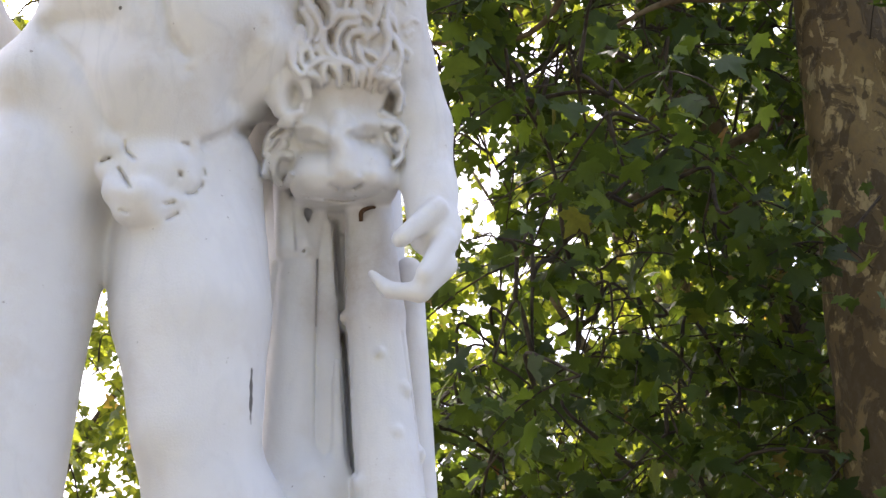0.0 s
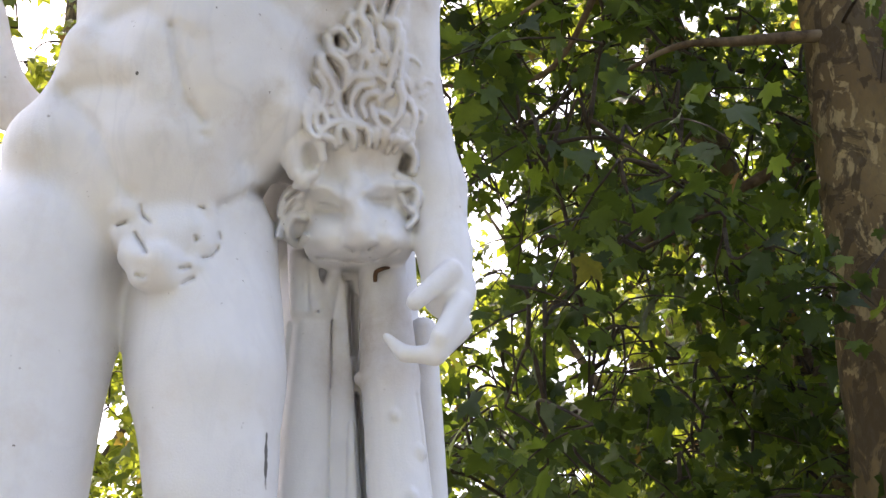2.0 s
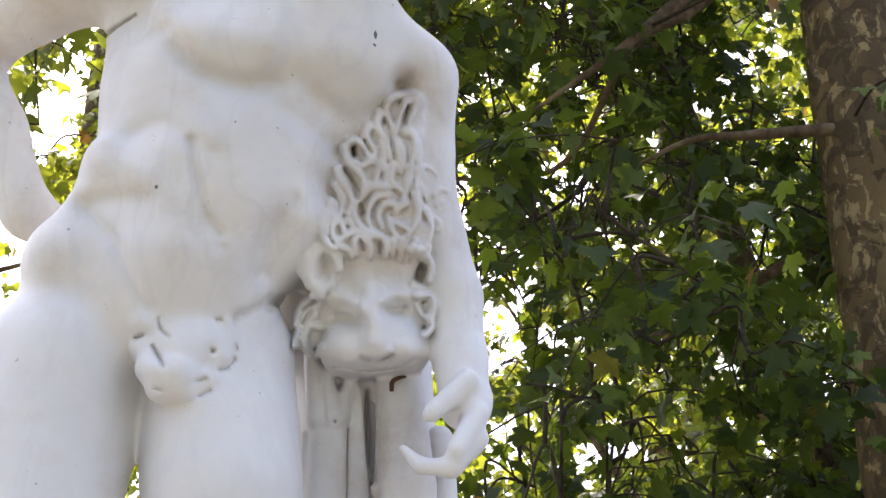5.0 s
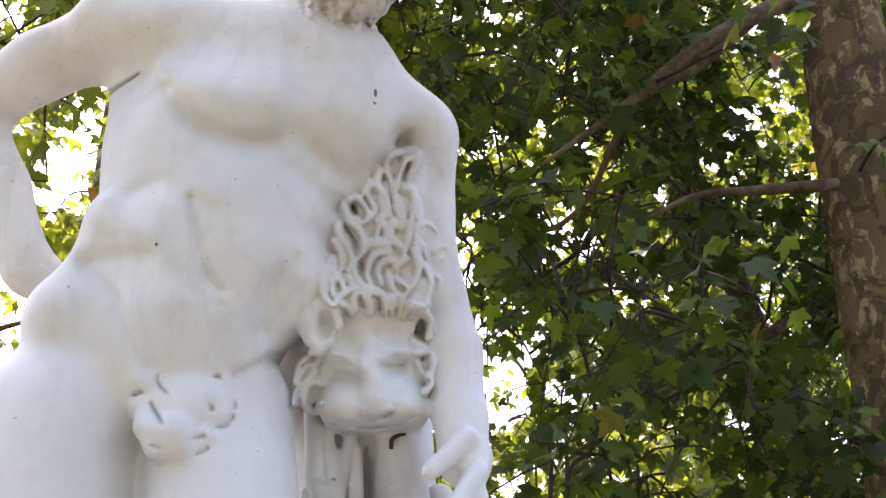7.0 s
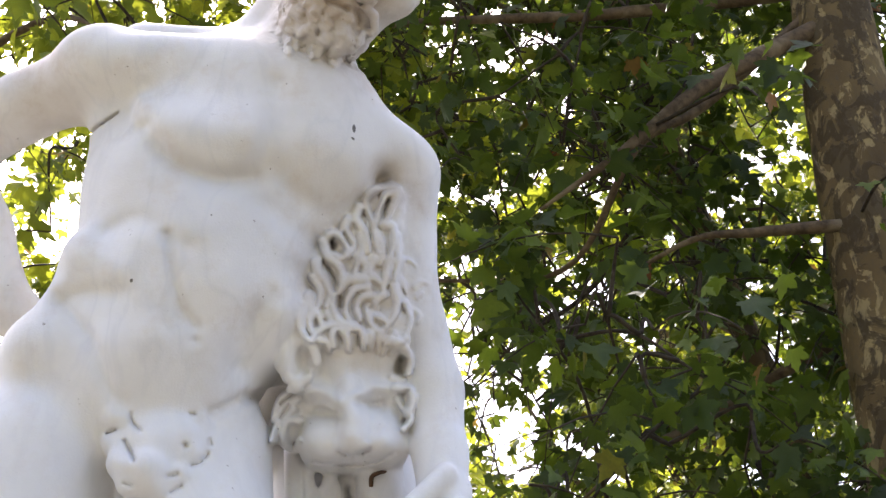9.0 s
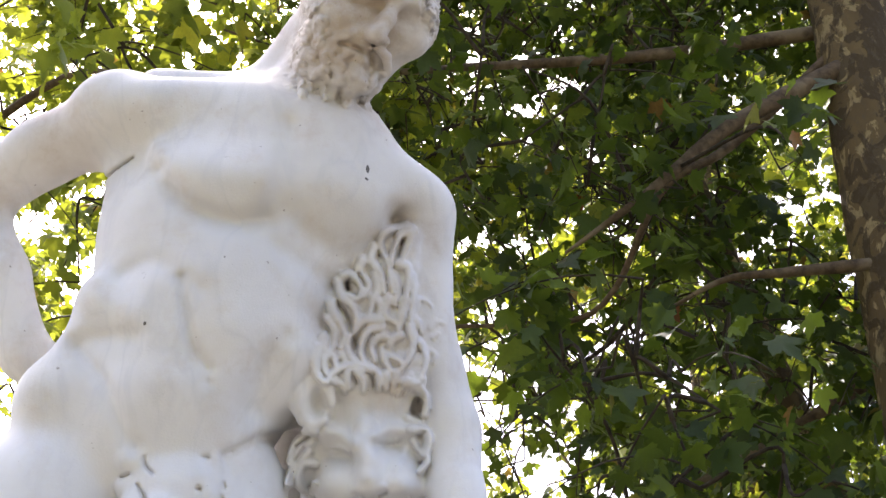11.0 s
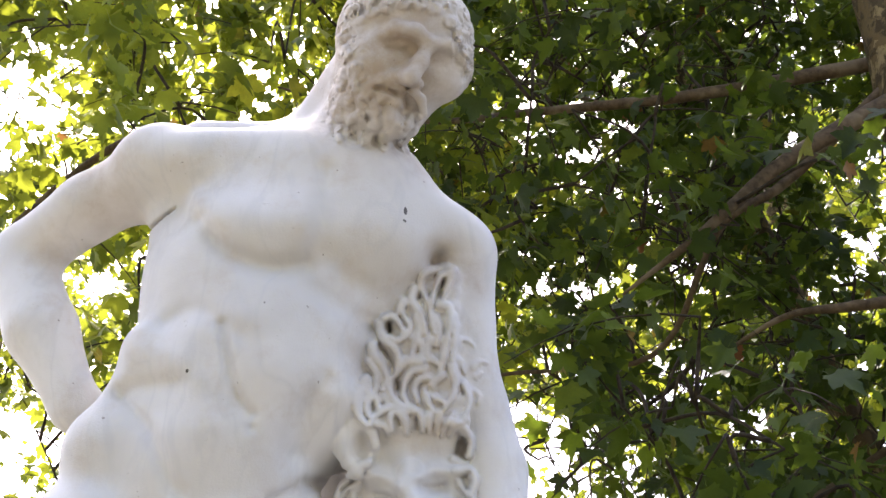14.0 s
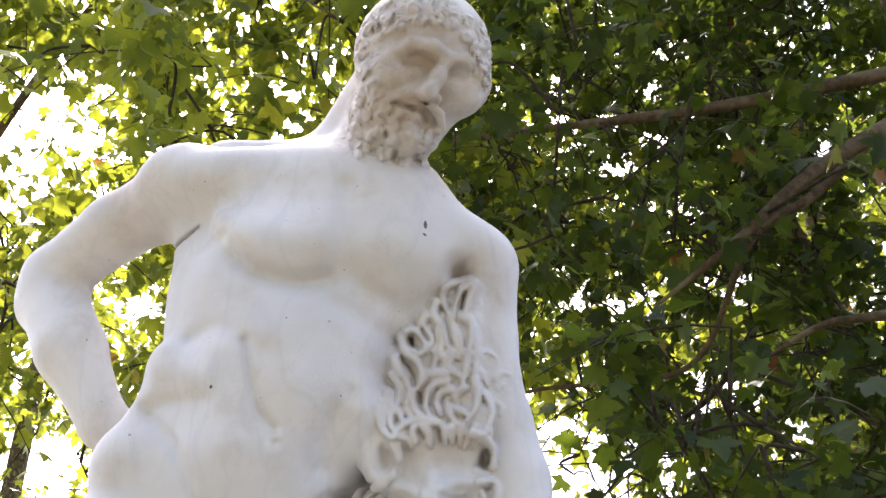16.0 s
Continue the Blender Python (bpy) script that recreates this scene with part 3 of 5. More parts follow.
    relief(LION_WAY, 0.05, ROUND, [
        ([(-0.193, 0.095, 2.502), (-0.176, 0.094, 2.497), (-0.155, 0.096, 2.503)], 0.0141, 0.0099, 0.0080),
        ([(-0.180, 0.081, 2.600), (-0.175, 0.080, 2.538), (-0.176, 0.089, 2.511)], 0.0240, 0.0262, 0.0080),
        ([(-0.245, 0.121, 2.584), (-0.227, 0.118, 2.584), (-0.210, 0.093, 2.565)], 0.0078, 0.0055, 0.0040),
        ([(-0.156, 0.089, 2.580), (-0.137, 0.118, 2.594)], 0.0067, 0.0047, 0.0040),
        ([(-0.116, 0.086, 2.686), (-0.098, 0.107, 2.686), (-0.084, 0.117, 2.669), (-0.089, 0.131, 2.646)], 0.0102, 0.0071, 0.0120),
    ])
    relief(LION_WAY, 0.05, SOFT, [
        ([(-0.200, 0.108, 2.499), (-0.189, 0.109, 2.494)], 0.0032, 0.0032, -0.0110),
        ([(-0.161, 0.112, 2.496), (-0.150, 0.110, 2.501)], 0.0032, 0.0032, -0.0110),
        ([(-0.253, 0.160, 2.503), (-0.212, 0.174, 2.502), (-0.181, 0.181, 2.501), (-0.141, 0.172, 2.504), (-0.114, 0.146, 2.507)], 0.0025, 0.0025, -0.0066),
        ([(-0.251, 0.122, 2.585), (-0.227, 0.121, 2.581), (-0.206, 0.089, 2.555)], 0.0021, 0.0021, -0.0055),
        ([(-0.159, 0.081, 2.573), (-0.145, 0.119, 2.588), (-0.130, 0.121, 2.593)], 0.0021, 0.0021, -0.0055),
        ([(-0.101, 0.126, 2.668), (-0.103, 0.125, 2.656)], 0.0050, 0.0050, -0.0198),
        ([(-0.254, 0.104, 2.653)], 0.0025, 0.0025, -0.0088),
        ([(-0.176, 0.110, 2.493), (-0.182, 0.178, 2.502)], 0.0025, 0.0025, -0.0033),
    ])
    limb((-0.239, 0.071, 2.648), (-0.242, 0.062, 2.667), 0.0095, 0.0095, 0.004)
    limb((-0.242, 0.062, 2.667), (-0.255, 0.054, 2.680), 0.0095, 0.0095, 0.004)
    limb((-0.255, 0.054, 2.680), (-0.272, 0.052, 2.678), 0.0095, 0.0095, 0.004)
    limb((-0.272, 0.052, 2.678), (-0.286, 0.059, 2.659), 0.0095, 0.0095, 0.004)
    limb((-0.286, 0.059, 2.659), (-0.291, 0.068, 2.638), 0.0095, 0.0095, 0.004)
    limb((-0.291, 0.068, 2.638), (-0.285, 0.077, 2.621), 0.0095, 0.0095, 0.004)
    limb((-0.285, 0.077, 2.621), (-0.270, 0.083, 2.613), 0.0095, 0.0095, 0.004)
    limb((-0.270, 0.083, 2.613), (-0.254, 0.081, 2.622), 0.0095, 0.0095, 0.004)
    orb((-0.261, 0.061, 2.645), (0.0150, 0.0300, 0.0240), LION_WAY, -5, 0.006, -1)
    # fur of the cheeks
    relief(LION_WAY, 0.05, ROUND, [
        ([(-0.275, 0.119, 2.618), (-0.298, 0.115, 2.608), (-0.313, 0.117, 2.586), (-0.316, 0.118, 2.563)], 0.0101, 0.0071, 0.0140),
        ([(-0.281, 0.124, 2.603), (-0.299, 0.115, 2.585), (-0.310, 0.118, 2.557), (-0.314, 0.117, 2.526)], 0.0100, 0.0070, 0.0140),
        ([(-0.283, 0.118, 2.582), (-0.296, 0.114, 2.568), (-0.304, 0.122, 2.550)], 0.0089, 0.0062, 0.0120),
        ([(-0.279, 0.157, 2.577), (-0.292, 0.119, 2.562), (-0.301, 0.122, 2.543), (-0.304, 0.176, 2.541), (-0.292, 0.215, 2.547), (-0.273, 0.139, 2.533)], 0.0090, 0.0063, 0.0140),
        ([(-0.109, 0.135, 2.622), (-0.089, 0.123, 2.614), (-0.079, 0.124, 2.597), (-0.086, 0.138, 2.578)], 0.0101, 0.0071, 0.0120),
        ([(-0.089, 0.130, 2.576), (-0.084, 0.130, 2.560), (-0.096, 0.139, 2.547)], 0.0089, 0.0062, 0.0120),
        ([(-0.107, 0.138, 2.601), (-0.099, 0.135, 2.584)], 0.0079, 0.0055, 0.0080),
        ([(-0.116, 0.132, 2.642), (-0.096, 0.127, 2.631)], 0.0079, 0.0055, 0.0080),
    ])
    relief(LION_WAY, 0.05, SOFT, [
        ([(-0.301, 0.238, 2.596), (-0.297, 0.238, 2.583)], 0.0052, 0.0052, -0.0154),
        ([(-0.099, 0.128, 2.605), (-0.087, 0.123, 2.609)], 0.0033, 0.0033, -0.0088),
        ([(-0.095, 0.134, 2.557), (-0.087, 0.127, 2.563)], 0.0025, 0.0025, -0.0088),
        ([(-0.285, 0.123, 2.611), (-0.305, 0.115, 2.591)], 0.0025, 0.0025, -0.0110),
        ([(-0.291, 0.120, 2.591), (-0.307, 0.123, 2.569)], 0.0025, 0.0025, -0.0110),
    ])
    # mane between the arm and the body
    relief(MANE_WAY, 0.05, ROUND, [
        ([(-0.104, 0.058, 2.980), (-0.119, 0.054, 2.989), (-0.144, 0.052, 2.978), (-0.160, 0.052, 2.956), (-0.153, 0.058, 2.922)], 0.0112, 0.0061, 0.0136),
        ([(-0.106, 0.059, 2.976), (-0.124, 0.057, 2.967), (-0.137, 0.058, 2.944), (-0.141, 0.061, 2.911)], 0.0099, 0.0054, 0.0136),
        ([(-0.104, 0.060, 2.970), (-0.113, 0.062, 2.944), (-0.124, 0.064, 2.916)], 0.0086, 0.0048, 0.0119),
        ([(-0.170, 0.052, 2.942), (-0.177, 0.053, 2.922), (-0.170, 0.056, 2.905), (-0.158, 0.061, 2.889), (-0.154, 0.064, 2.855)], 0.0110, 0.0061, 0.0136),
        ([(-0.150, 0.059, 2.916), (-0.144, 0.063, 2.889), (-0.137, 0.068, 2.855)], 0.0110, 0.0060, 0.0119),
        ([(-0.126, 0.064, 2.911), (-0.111, 0.067, 2.905), (-0.110, 0.070, 2.877), (-0.117, 0.072, 2.844)], 0.0098, 0.0054, 0.0119),
        ([(-0.190, 0.051, 2.916), (-0.197, 0.052, 2.899), (-0.190, 0.055, 2.883), (-0.180, 0.058, 2.866), (-0.190, 0.058, 2.844)], 0.0110, 0.0060, 0.0136),
        ([(-0.166, 0.059, 2.889), (-0.164, 0.062, 2.866), (-0.171, 0.063, 2.839), (-0.178, 0.063, 2.811)], 0.0109, 0.0060, 0.0119),
        ([(-0.224, 0.048, 2.882), (-0.213, 0.050, 2.888), (-0.199, 0.054, 2.877), (-0.190, 0.057, 2.857), (-0.200, 0.057, 2.839), (-0.214, 0.053, 2.848)], 0.0097, 0.0053, 0.0153),
        ([(-0.232, 0.047, 2.871), (-0.224, 0.051, 2.843), (-0.209, 0.056, 2.830), (-0.199, 0.059, 2.809), (-0.204, 0.060, 2.783)], 0.0108, 0.0060, 0.0145),
        ([(-0.243, 0.048, 2.830), (-0.241, 0.050, 2.810), (-0.227, 0.054, 2.791), (-0.219, 0.057, 2.769), (-0.225, 0.057, 2.745)], 0.0107, 0.0059, 0.0153),
        ([(-0.247, 0.049, 2.799), (-0.235, 0.053, 2.777), (-0.236, 0.054, 2.750), (-0.243, 0.053, 2.728)], 0.0106, 0.0059, 0.0136),
        ([(-0.253, 0.050, 2.764), (-0.249, 0.051, 2.742), (-0.236, 0.055, 2.729), (-0.230, 0.056, 2.710)], 0.0106, 0.0058, 0.0136),
        ([(-0.260, 0.049, 2.744), (-0.265, 0.048, 2.717), (-0.261, 0.049, 2.693), (-0.249, 0.052, 2.678)], 0.0105, 0.0058, 0.0136),
        ([(-0.161, 0.067, 2.800), (-0.185, 0.063, 2.800), (-0.201, 0.060, 2.784), (-0.214, 0.059, 2.756), (-0.208, 0.061, 2.729), (-0.189, 0.065, 2.713)], 0.0118, 0.0065, 0.0153),
        ([(-0.155, 0.069, 2.787), (-0.176, 0.065, 2.782), (-0.187, 0.064, 2.765), (-0.192, 0.064, 2.740), (-0.183, 0.066, 2.719)], 0.0095, 0.0052, 0.0136),
        ([(-0.150, 0.071, 2.770), (-0.164, 0.068, 2.765), (-0.173, 0.067, 2.746), (-0.166, 0.069, 2.722)], 0.0094, 0.0052, 0.0127),
        ([(-0.146, 0.067, 2.844), (-0.152, 0.068, 2.814), (-0.132, 0.073, 2.795)], 0.0108, 0.0059, 0.0110),
        ([(-0.117, 0.072, 2.839), (-0.123, 0.074, 2.806), (-0.128, 0.074, 2.784)], 0.0108, 0.0059, 0.0110),
        ([(-0.104, 0.070, 2.889), (-0.103, 0.074, 2.844), (-0.108, 0.076, 2.800)], 0.0085, 0.0047, 0.0085),
        ([(-0.108, 0.077, 2.789), (-0.103, 0.079, 2.757), (-0.109, 0.079, 2.730), (-0.123, 0.077, 2.708)], 0.0094, 0.0052, 0.0110),
        ([(-0.126, 0.075, 2.773), (-0.142, 0.073, 2.757), (-0.139, 0.074, 2.735), (-0.123, 0.077, 2.722)], 0.0094, 0.0052, 0.0119),
        ([(-0.088, 0.082, 2.757), (-0.079, 0.084, 2.735), (-0.083, 0.084, 2.708), (-0.095, 0.082, 2.687)], 0.0082, 0.0045, 0.0085),
        ([(-0.152, 0.071, 2.746), (-0.151, 0.072, 2.724), (-0.139, 0.074, 2.705)], 0.0094, 0.0052, 0.0110),
        ([(-0.185, 0.066, 2.713), (-0.213, 0.060, 2.713), (-0.236, 0.055, 2.695), (-0.244, 0.053, 2.678)], 0.0093, 0.0051, 0.0153),
        ([(-0.188, 0.065, 2.705), (-0.211, 0.060, 2.696), (-0.208, 0.061, 2.668)], 0.0093, 0.0051, 0.0145),
        ([(-0.233, 0.056, 2.683), (-0.219, 0.058, 2.675), (-0.213, 0.059, 2.658)], 0.0081, 0.0044, 0.0127),
        ([(-0.199, 0.063, 2.705), (-0.186, 0.065, 2.687), (-0.184, 0.066, 2.662)], 0.0093, 0.0051, 0.0145),
        ([(-0.177, 0.067, 2.711), (-0.161, 0.070, 2.696), (-0.158, 0.071, 2.667)], 0.0093, 0.0051, 0.0145),
        ([(-0.147, 0.073, 2.698), (-0.147, 0.073, 2.667)], 0.0093, 0.0051, 0.0119),
        ([(-0.130, 0.076, 2.701), (-0.134, 0.075, 2.662)], 0.0093, 0.0051, 0.0102),
        ([(-0.108, 0.080, 2.697), (-0.119, 0.078, 2.676), (-0.126, 0.076, 2.656)], 0.0081, 0.0045, 0.0110),
        ([(-0.089, 0.083, 2.690), (-0.104, 0.080, 2.677), (-0.113, 0.078, 2.656)], 0.0081, 0.0045, 0.0110),
        ([(-0.246, 0.052, 2.734), (-0.250, 0.052, 2.707), (-0.238, 0.054, 2.686)], 0.0093, 0.0051, 0.0119),
        ([(-0.223, 0.057, 2.734), (-0.213, 0.060, 2.718)], 0.0105, 0.0058, 0.0119),
        ([(-0.171, 0.062, 2.844), (-0.158, 0.066, 2.828), (-0.164, 0.067, 2.800)], 0.0108, 0.0060, 0.0110),
        ([(-0.138, 0.064, 2.889), (-0.129, 0.069, 2.861), (-0.135, 0.070, 2.831)], 0.0097, 0.0053, 0.0102),
    ])
    relief(MANE_WAY, 0.03, ROUND, [
        ([(-0.100, 0.101, 2.860), (-0.084, 0.103, 2.857), (-0.074, 0.108, 2.847)], 0.0061, 0.0034, 0.0040),
        ([(-0.075, 0.108, 2.804), (-0.064, 0.112, 2.816), (-0.053, 0.122, 2.818)], 0.0061, 0.0033, 0.0040),
        ([(-0.072, 0.111, 2.785), (-0.062, 0.115, 2.795)], 0.0060, 0.0033, 0.0040),
        ([(-0.079, 0.111, 2.761), (-0.067, 0.115, 2.751), (-0.071, 0.118, 2.736)], 0.0060, 0.0033, 0.0040),
        ([(-0.098, 0.105, 2.816), (-0.091, 0.107, 2.793)], 0.0060, 0.0033, 0.0040),
    ])
    relief(MANE_WAY, 0.05, SOFT, [
        ([(-0.217, 0.050, 2.872), (-0.214, 0.052, 2.859)], 0.0051, 0.0051, -0.0154),
        ([(-0.232, 0.051, 2.830), (-0.218, 0.055, 2.811), (-0.209, 0.058, 2.791), (-0.210, 0.059, 2.776)], 0.0033, 0.0033, -0.0143),
        ([(-0.197, 0.053, 2.888), (-0.187, 0.057, 2.868)], 0.0034, 0.0034, -0.0132),
        ([(-0.204, 0.060, 2.765), (-0.198, 0.062, 2.746)], 0.0033, 0.0033, -0.0132),
        ([(-0.149, 0.072, 2.746), (-0.138, 0.074, 2.739)], 0.0057, 0.0057, -0.0088),
        ([(-0.163, 0.054, 2.933), (-0.153, 0.059, 2.911), (-0.150, 0.063, 2.878)], 0.0026, 0.0026, -0.0110),
        ([(-0.203, 0.062, 2.697), (-0.195, 0.064, 2.679)], 0.0032, 0.0032, -0.0110),
        ([(-0.170, 0.069, 2.697), (-0.167, 0.069, 2.673)], 0.0032, 0.0032, -0.0110),
        ([(-0.134, 0.055, 2.967), (-0.143, 0.058, 2.933)], 0.0026, 0.0026, -0.0110),
        ([(-0.120, 0.058, 2.961), (-0.127, 0.062, 2.928)], 0.0026, 0.0026, -0.0110),
    ])
    # fig leaf
    blob((-0.536, -0.026, 2.513), (0.020, 0.018, 0.018), 20, 0.014)
    blob((-0.539, -0.013, 2.479), (0.018, 0.018, 0.016), -10, 0.014)
    blob((-0.524, -0.023, 2.436), (0.018, 0.018, 0.018), -30, 0.014)
    blob((-0.504, -0.022, 2.404), (0.019, 0.018, 0.018), -20, 0.014)
    blob((-0.470, -0.011, 2.398), (0.023, 0.018, 0.013), 5, 0.014)
    blob((-0.440, -0.002, 2.419), (0.020, 0.018, 0.012), -30, 0.014)
    blob((-0.422, 0.007, 2.453), (0.020, 0.018, 0.012), -30, 0.014)
    blob((-0.407, 0.023, 2.490), (0.017, 0.018, 0.018), -30, 0.014)
    blob((-0.412, 0.013, 2.521), (0.017, 0.018, 0.016), 0, 0.014)
    relief(LOW_WAY, 0.05, SOFT, [
        ([(-0.528, -0.028, 2.457), (-0.516, -0.041, 2.434)], 0.0212, 0.0212, 0.0072),
        ([(-0.468, -0.042, 2.466), (-0.465, -0.036, 2.402)], 0.0263, 0.0263, 0.0096),
        ([(-0.413, -0.006, 2.491), (-0.409, 0.003, 2.475)], 0.0198, 0.0198, 0.0072),
        ([(-0.536, -0.043, 2.511), (-0.523, -0.038, 2.506)], 0.0178, 0.0178, 0.0048),
        ([(-0.423, -0.003, 2.434), (-0.415, -0.002, 2.429)], 0.0161, 0.0161, 0.0048),
        ([(-0.498, -0.031, 2.390)], 0.0157, 0.0157, 0.0048),
    ])
    relief(LOW_WAY, 0.1, SOFT, [
        ([(-0.209, 0.269, 2.495), (-0.206, 0.274, 2.437), (-0.202, 0.276, 2.364)], 0.0038, 0.0043, -0.0242),
        ([(-0.194, 0.269, 2.288), (-0.187, 0.268, 2.217), (-0.169, 0.183, 2.100), (-0.158, 0.160, 2.022)], 0.0024, 0.0024, -0.0154),
    ])
    relief(LOW_WAY, 0.05, SOFT, [
        ([(-0.551, -0.022, 2.490), (-0.534, -0.028, 2.493)], 0.0017, 0.0029, -0.0106),
        ([(-0.509, -0.042, 2.516), (-0.507, -0.039, 2.502), (-0.491, -0.033, 2.487)], 0.0017, 0.0029, -0.0106),
        ([(-0.516, -0.035, 2.472), (-0.506, -0.034, 2.456), (-0.491, -0.050, 2.432)], 0.0021, 0.0036, -0.0123),
        ([(-0.508, -0.038, 2.400), (-0.495, -0.036, 2.396)], 0.0016, 0.0028, -0.0088),
        ([(-0.425, -0.014, 2.524), (-0.417, -0.007, 2.524)], 0.0017, 0.0029, -0.0088),
        ([(-0.425, -0.019, 2.470), (-0.424, -0.012, 2.468)], 0.0021, 0.0036, -0.0123),
        ([(-0.418, 0.004, 2.441), (-0.404, 0.006, 2.446), (-0.395, 0.014, 2.464)], 0.0015, 0.0025, -0.0088),
        ([(-0.446, -0.025, 2.413), (-0.432, -0.017, 2.420)], 0.0019, 0.0032, -0.0106),
        ([(-0.443, -0.014, 2.391), (-0.425, -0.010, 2.404)], 0.0014, 0.0025, -0.0088),
        ([(-0.394, 0.012, 2.489), (-0.392, 0.016, 2.480)], 0.0015, 0.0026, -0.0088),
        ([(-0.393, 0.021, 2.542), (-0.389, 0.023, 2.545)], 0.0013, 0.0022, -0.0088),
    ])
    # creases of the groin, beside the belly and on the body
    limb((-0.390, 0.009, 2.531), (-0.350, 0.054, 2.578), 0.0055, 0.0055, 0.020, 1, -1)
    limb((-0.352, 0.065, 2.583), (-0.334, 0.249, 2.678), 0.0057, 0.0067, 0.020, 1, -1)
    relief(BODY_WAY, 0.09, SOFT, [
        ([(-0.486, -0.122, 3.043), (-0.413, -0.105, 3.015), (-0.351, -0.093, 3.009)], 0.0567, 0.0567, 0.0306),
        ([(-0.538, -0.138, 3.063), (-0.524, -0.085, 3.034)], 0.0236, 0.0236, 0.0102),
        ([(-0.218, -0.054, 3.006), (-0.153, -0.006, 3.006)], 0.0580, 0.0580, 0.0153),
        ([(-0.286, -0.009, 2.698), (-0.305, 0.066, 2.661)], 0.0325, 0.0325, 0.0102),
        ([(-0.612, -0.079, 2.785), (-0.540, -0.094, 2.752)], 0.0337, 0.0337, 0.0102),
        ([(-0.373, -0.079, 2.707), (-0.386, -0.045, 2.652)], 0.0508, 0.0508, 0.0136),
        ([(-0.486, -0.104, 2.687), (-0.477, -0.085, 2.636)], 0.0363, 0.0363, 0.0085),
        ([(-0.508, -0.099, 2.807), (-0.414, -0.100, 2.814)], 0.0375, 0.0375, 0.0068),
        ([(-0.277, -0.010, 2.839), (-0.249, 0.076, 2.842)], 0.0397, 0.0397, 0.0102),
    ])
    relief(BODY_WAY, 0.09, SOFT, [
        ([(-0.533, -0.083, 3.039), (-0.503, -0.074, 2.994), (-0.459, -0.070, 2.957), (-0.394, -0.084, 2.921), (-0.340, -0.063, 2.938)], 0.0196, 0.0196, -0.0187),
        ([(-0.304, -0.095, 3.115), (-0.309, -0.085, 3.037), (-0.324, -0.064, 2.969)], 0.0198, 0.0198, -0.0102),
        ([(-0.294, -0.059, 2.942), (-0.232, -0.000, 2.906), (-0.166, 0.040, 2.946)], 0.0249, 0.0249, -0.0102),
        ([(-0.468, -0.091, 2.810), (-0.452, -0.087, 2.737), (-0.438, -0.065, 2.685), (-0.416, -0.056, 2.658)], 0.0102, 0.0102, -0.0102),
        ([(-0.357, 0.014, 2.617), (-0.338, -0.017, 2.675), (-0.300, -0.029, 2.720)], 0.0207, 0.0207, -0.0102),
        ([(-0.653, -0.057, 2.720), (-0.592, -0.074, 2.715), (-0.537, -0.087, 2.707)], 0.0167, 0.0167, -0.0085),
        ([(-0.642, -0.056, 2.705), (-0.575, -0.076, 2.623), (-0.540, -0.062, 2.549), (-0.522, -0.052, 2.531)], 0.0127, 0.0127, -0.0085),
        ([(-0.577, -0.082, 2.831), (-0.511, -0.102, 2.838), (-0.431, -0.099, 2.783)], 0.0169, 0.0169, -0.0068),
        ([(-0.329, -0.068, 2.888), (-0.276, -0.026, 2.862), (-0.236, 0.063, 2.867)], 0.0196, 0.0196, -0.0068),
        ([(-0.131, 0.043, 2.998)], 0.0267, 0.0267, -0.0238),
        ([(-0.416, -0.047, 2.637)], 0.0092, 0.0092, -0.0068),
    ])
    relief(BODY_WAY, 0.08, SOFT, [
        ([(-0.659, -0.028, 3.081), (-0.624, -0.060, 3.077), (-0.589, -0.093, 3.076)], 0.0034, 0.0019, -0.0132),
    ])
    # face
    relief(HEAD_WAY, 0.1, SOFT, [
        ([(-0.193, -0.175, 3.338), (-0.164, -0.166, 3.336), (-0.142, -0.154, 3.329)], 0.0176, 0.0176, -0.0160),
        ([(-0.102, -0.130, 3.314), (-0.087, -0.119, 3.305)], 0.0135, 0.0135, -0.0140),
        ([(-0.170, -0.141, 3.309), (-0.185, -0.135, 3.300), (-0.213, -0.136, 3.295)], 0.0114, 0.0114, -0.0060),
    ])
    limb((-0.202, -0.181, 3.345), (-0.163, -0.196, 3.349), 0.0100, 0.0100, 0.016)
    limb((-0.163, -0.196, 3.349), (-0.125, -0.189, 3.342), 0.0100, 0.0100, 0.016)
    limb((-0.125, -0.189, 3.342), (-0.108, -0.166, 3.332), 0.0100, 0.0100, 0.016)
    limb((-0.100, -0.162, 3.332), (-0.073, -0.142, 3.341), 0.0100, 0.0095, 0.016)
    limb((-0.073, -0.142, 3.341), (-0.055, -0.105, 3.342), 0.0095, 0.0090, 0.016)
    orb((-0.211, -0.145, 3.315), (0.0482, 0.0380, 0.0329), HEAD_WAY, 20, 0.04)
    orb((-0.096, -0.079, 3.318), (0.0394, 0.0400, 0.0329), HEAD_WAY, 20, 0.03)
    orb((-0.168, -0.160, 3.341), (0.0208, 0.0160, 0.0120), HEAD_WAY, 15, 0.004)
    limb((-0.110, -0.161, 3.329), (-0.124, -0.157, 3.295), 0.0110, 0.0140, 0.01)
    limb((-0.124, -0.157, 3.295), (-0.141, -0.155, 3.263), 0.0140, 0.0170, 0.01)
    limb((-0.126, -0.148, 3.301), (-0.154, -0.144, 3.276), 0.0120, 0.0160, 0.012)
    orb((-0.146, -0.153, 3.261), (0.0186, 0.0190, 0.0142), HEAD_WAY, 20, 0.008)
    orb((-0.170, -0.147, 3.275), (0.0164, 0.0180, 0.0131), HEAD_WAY, 20, 0.008)
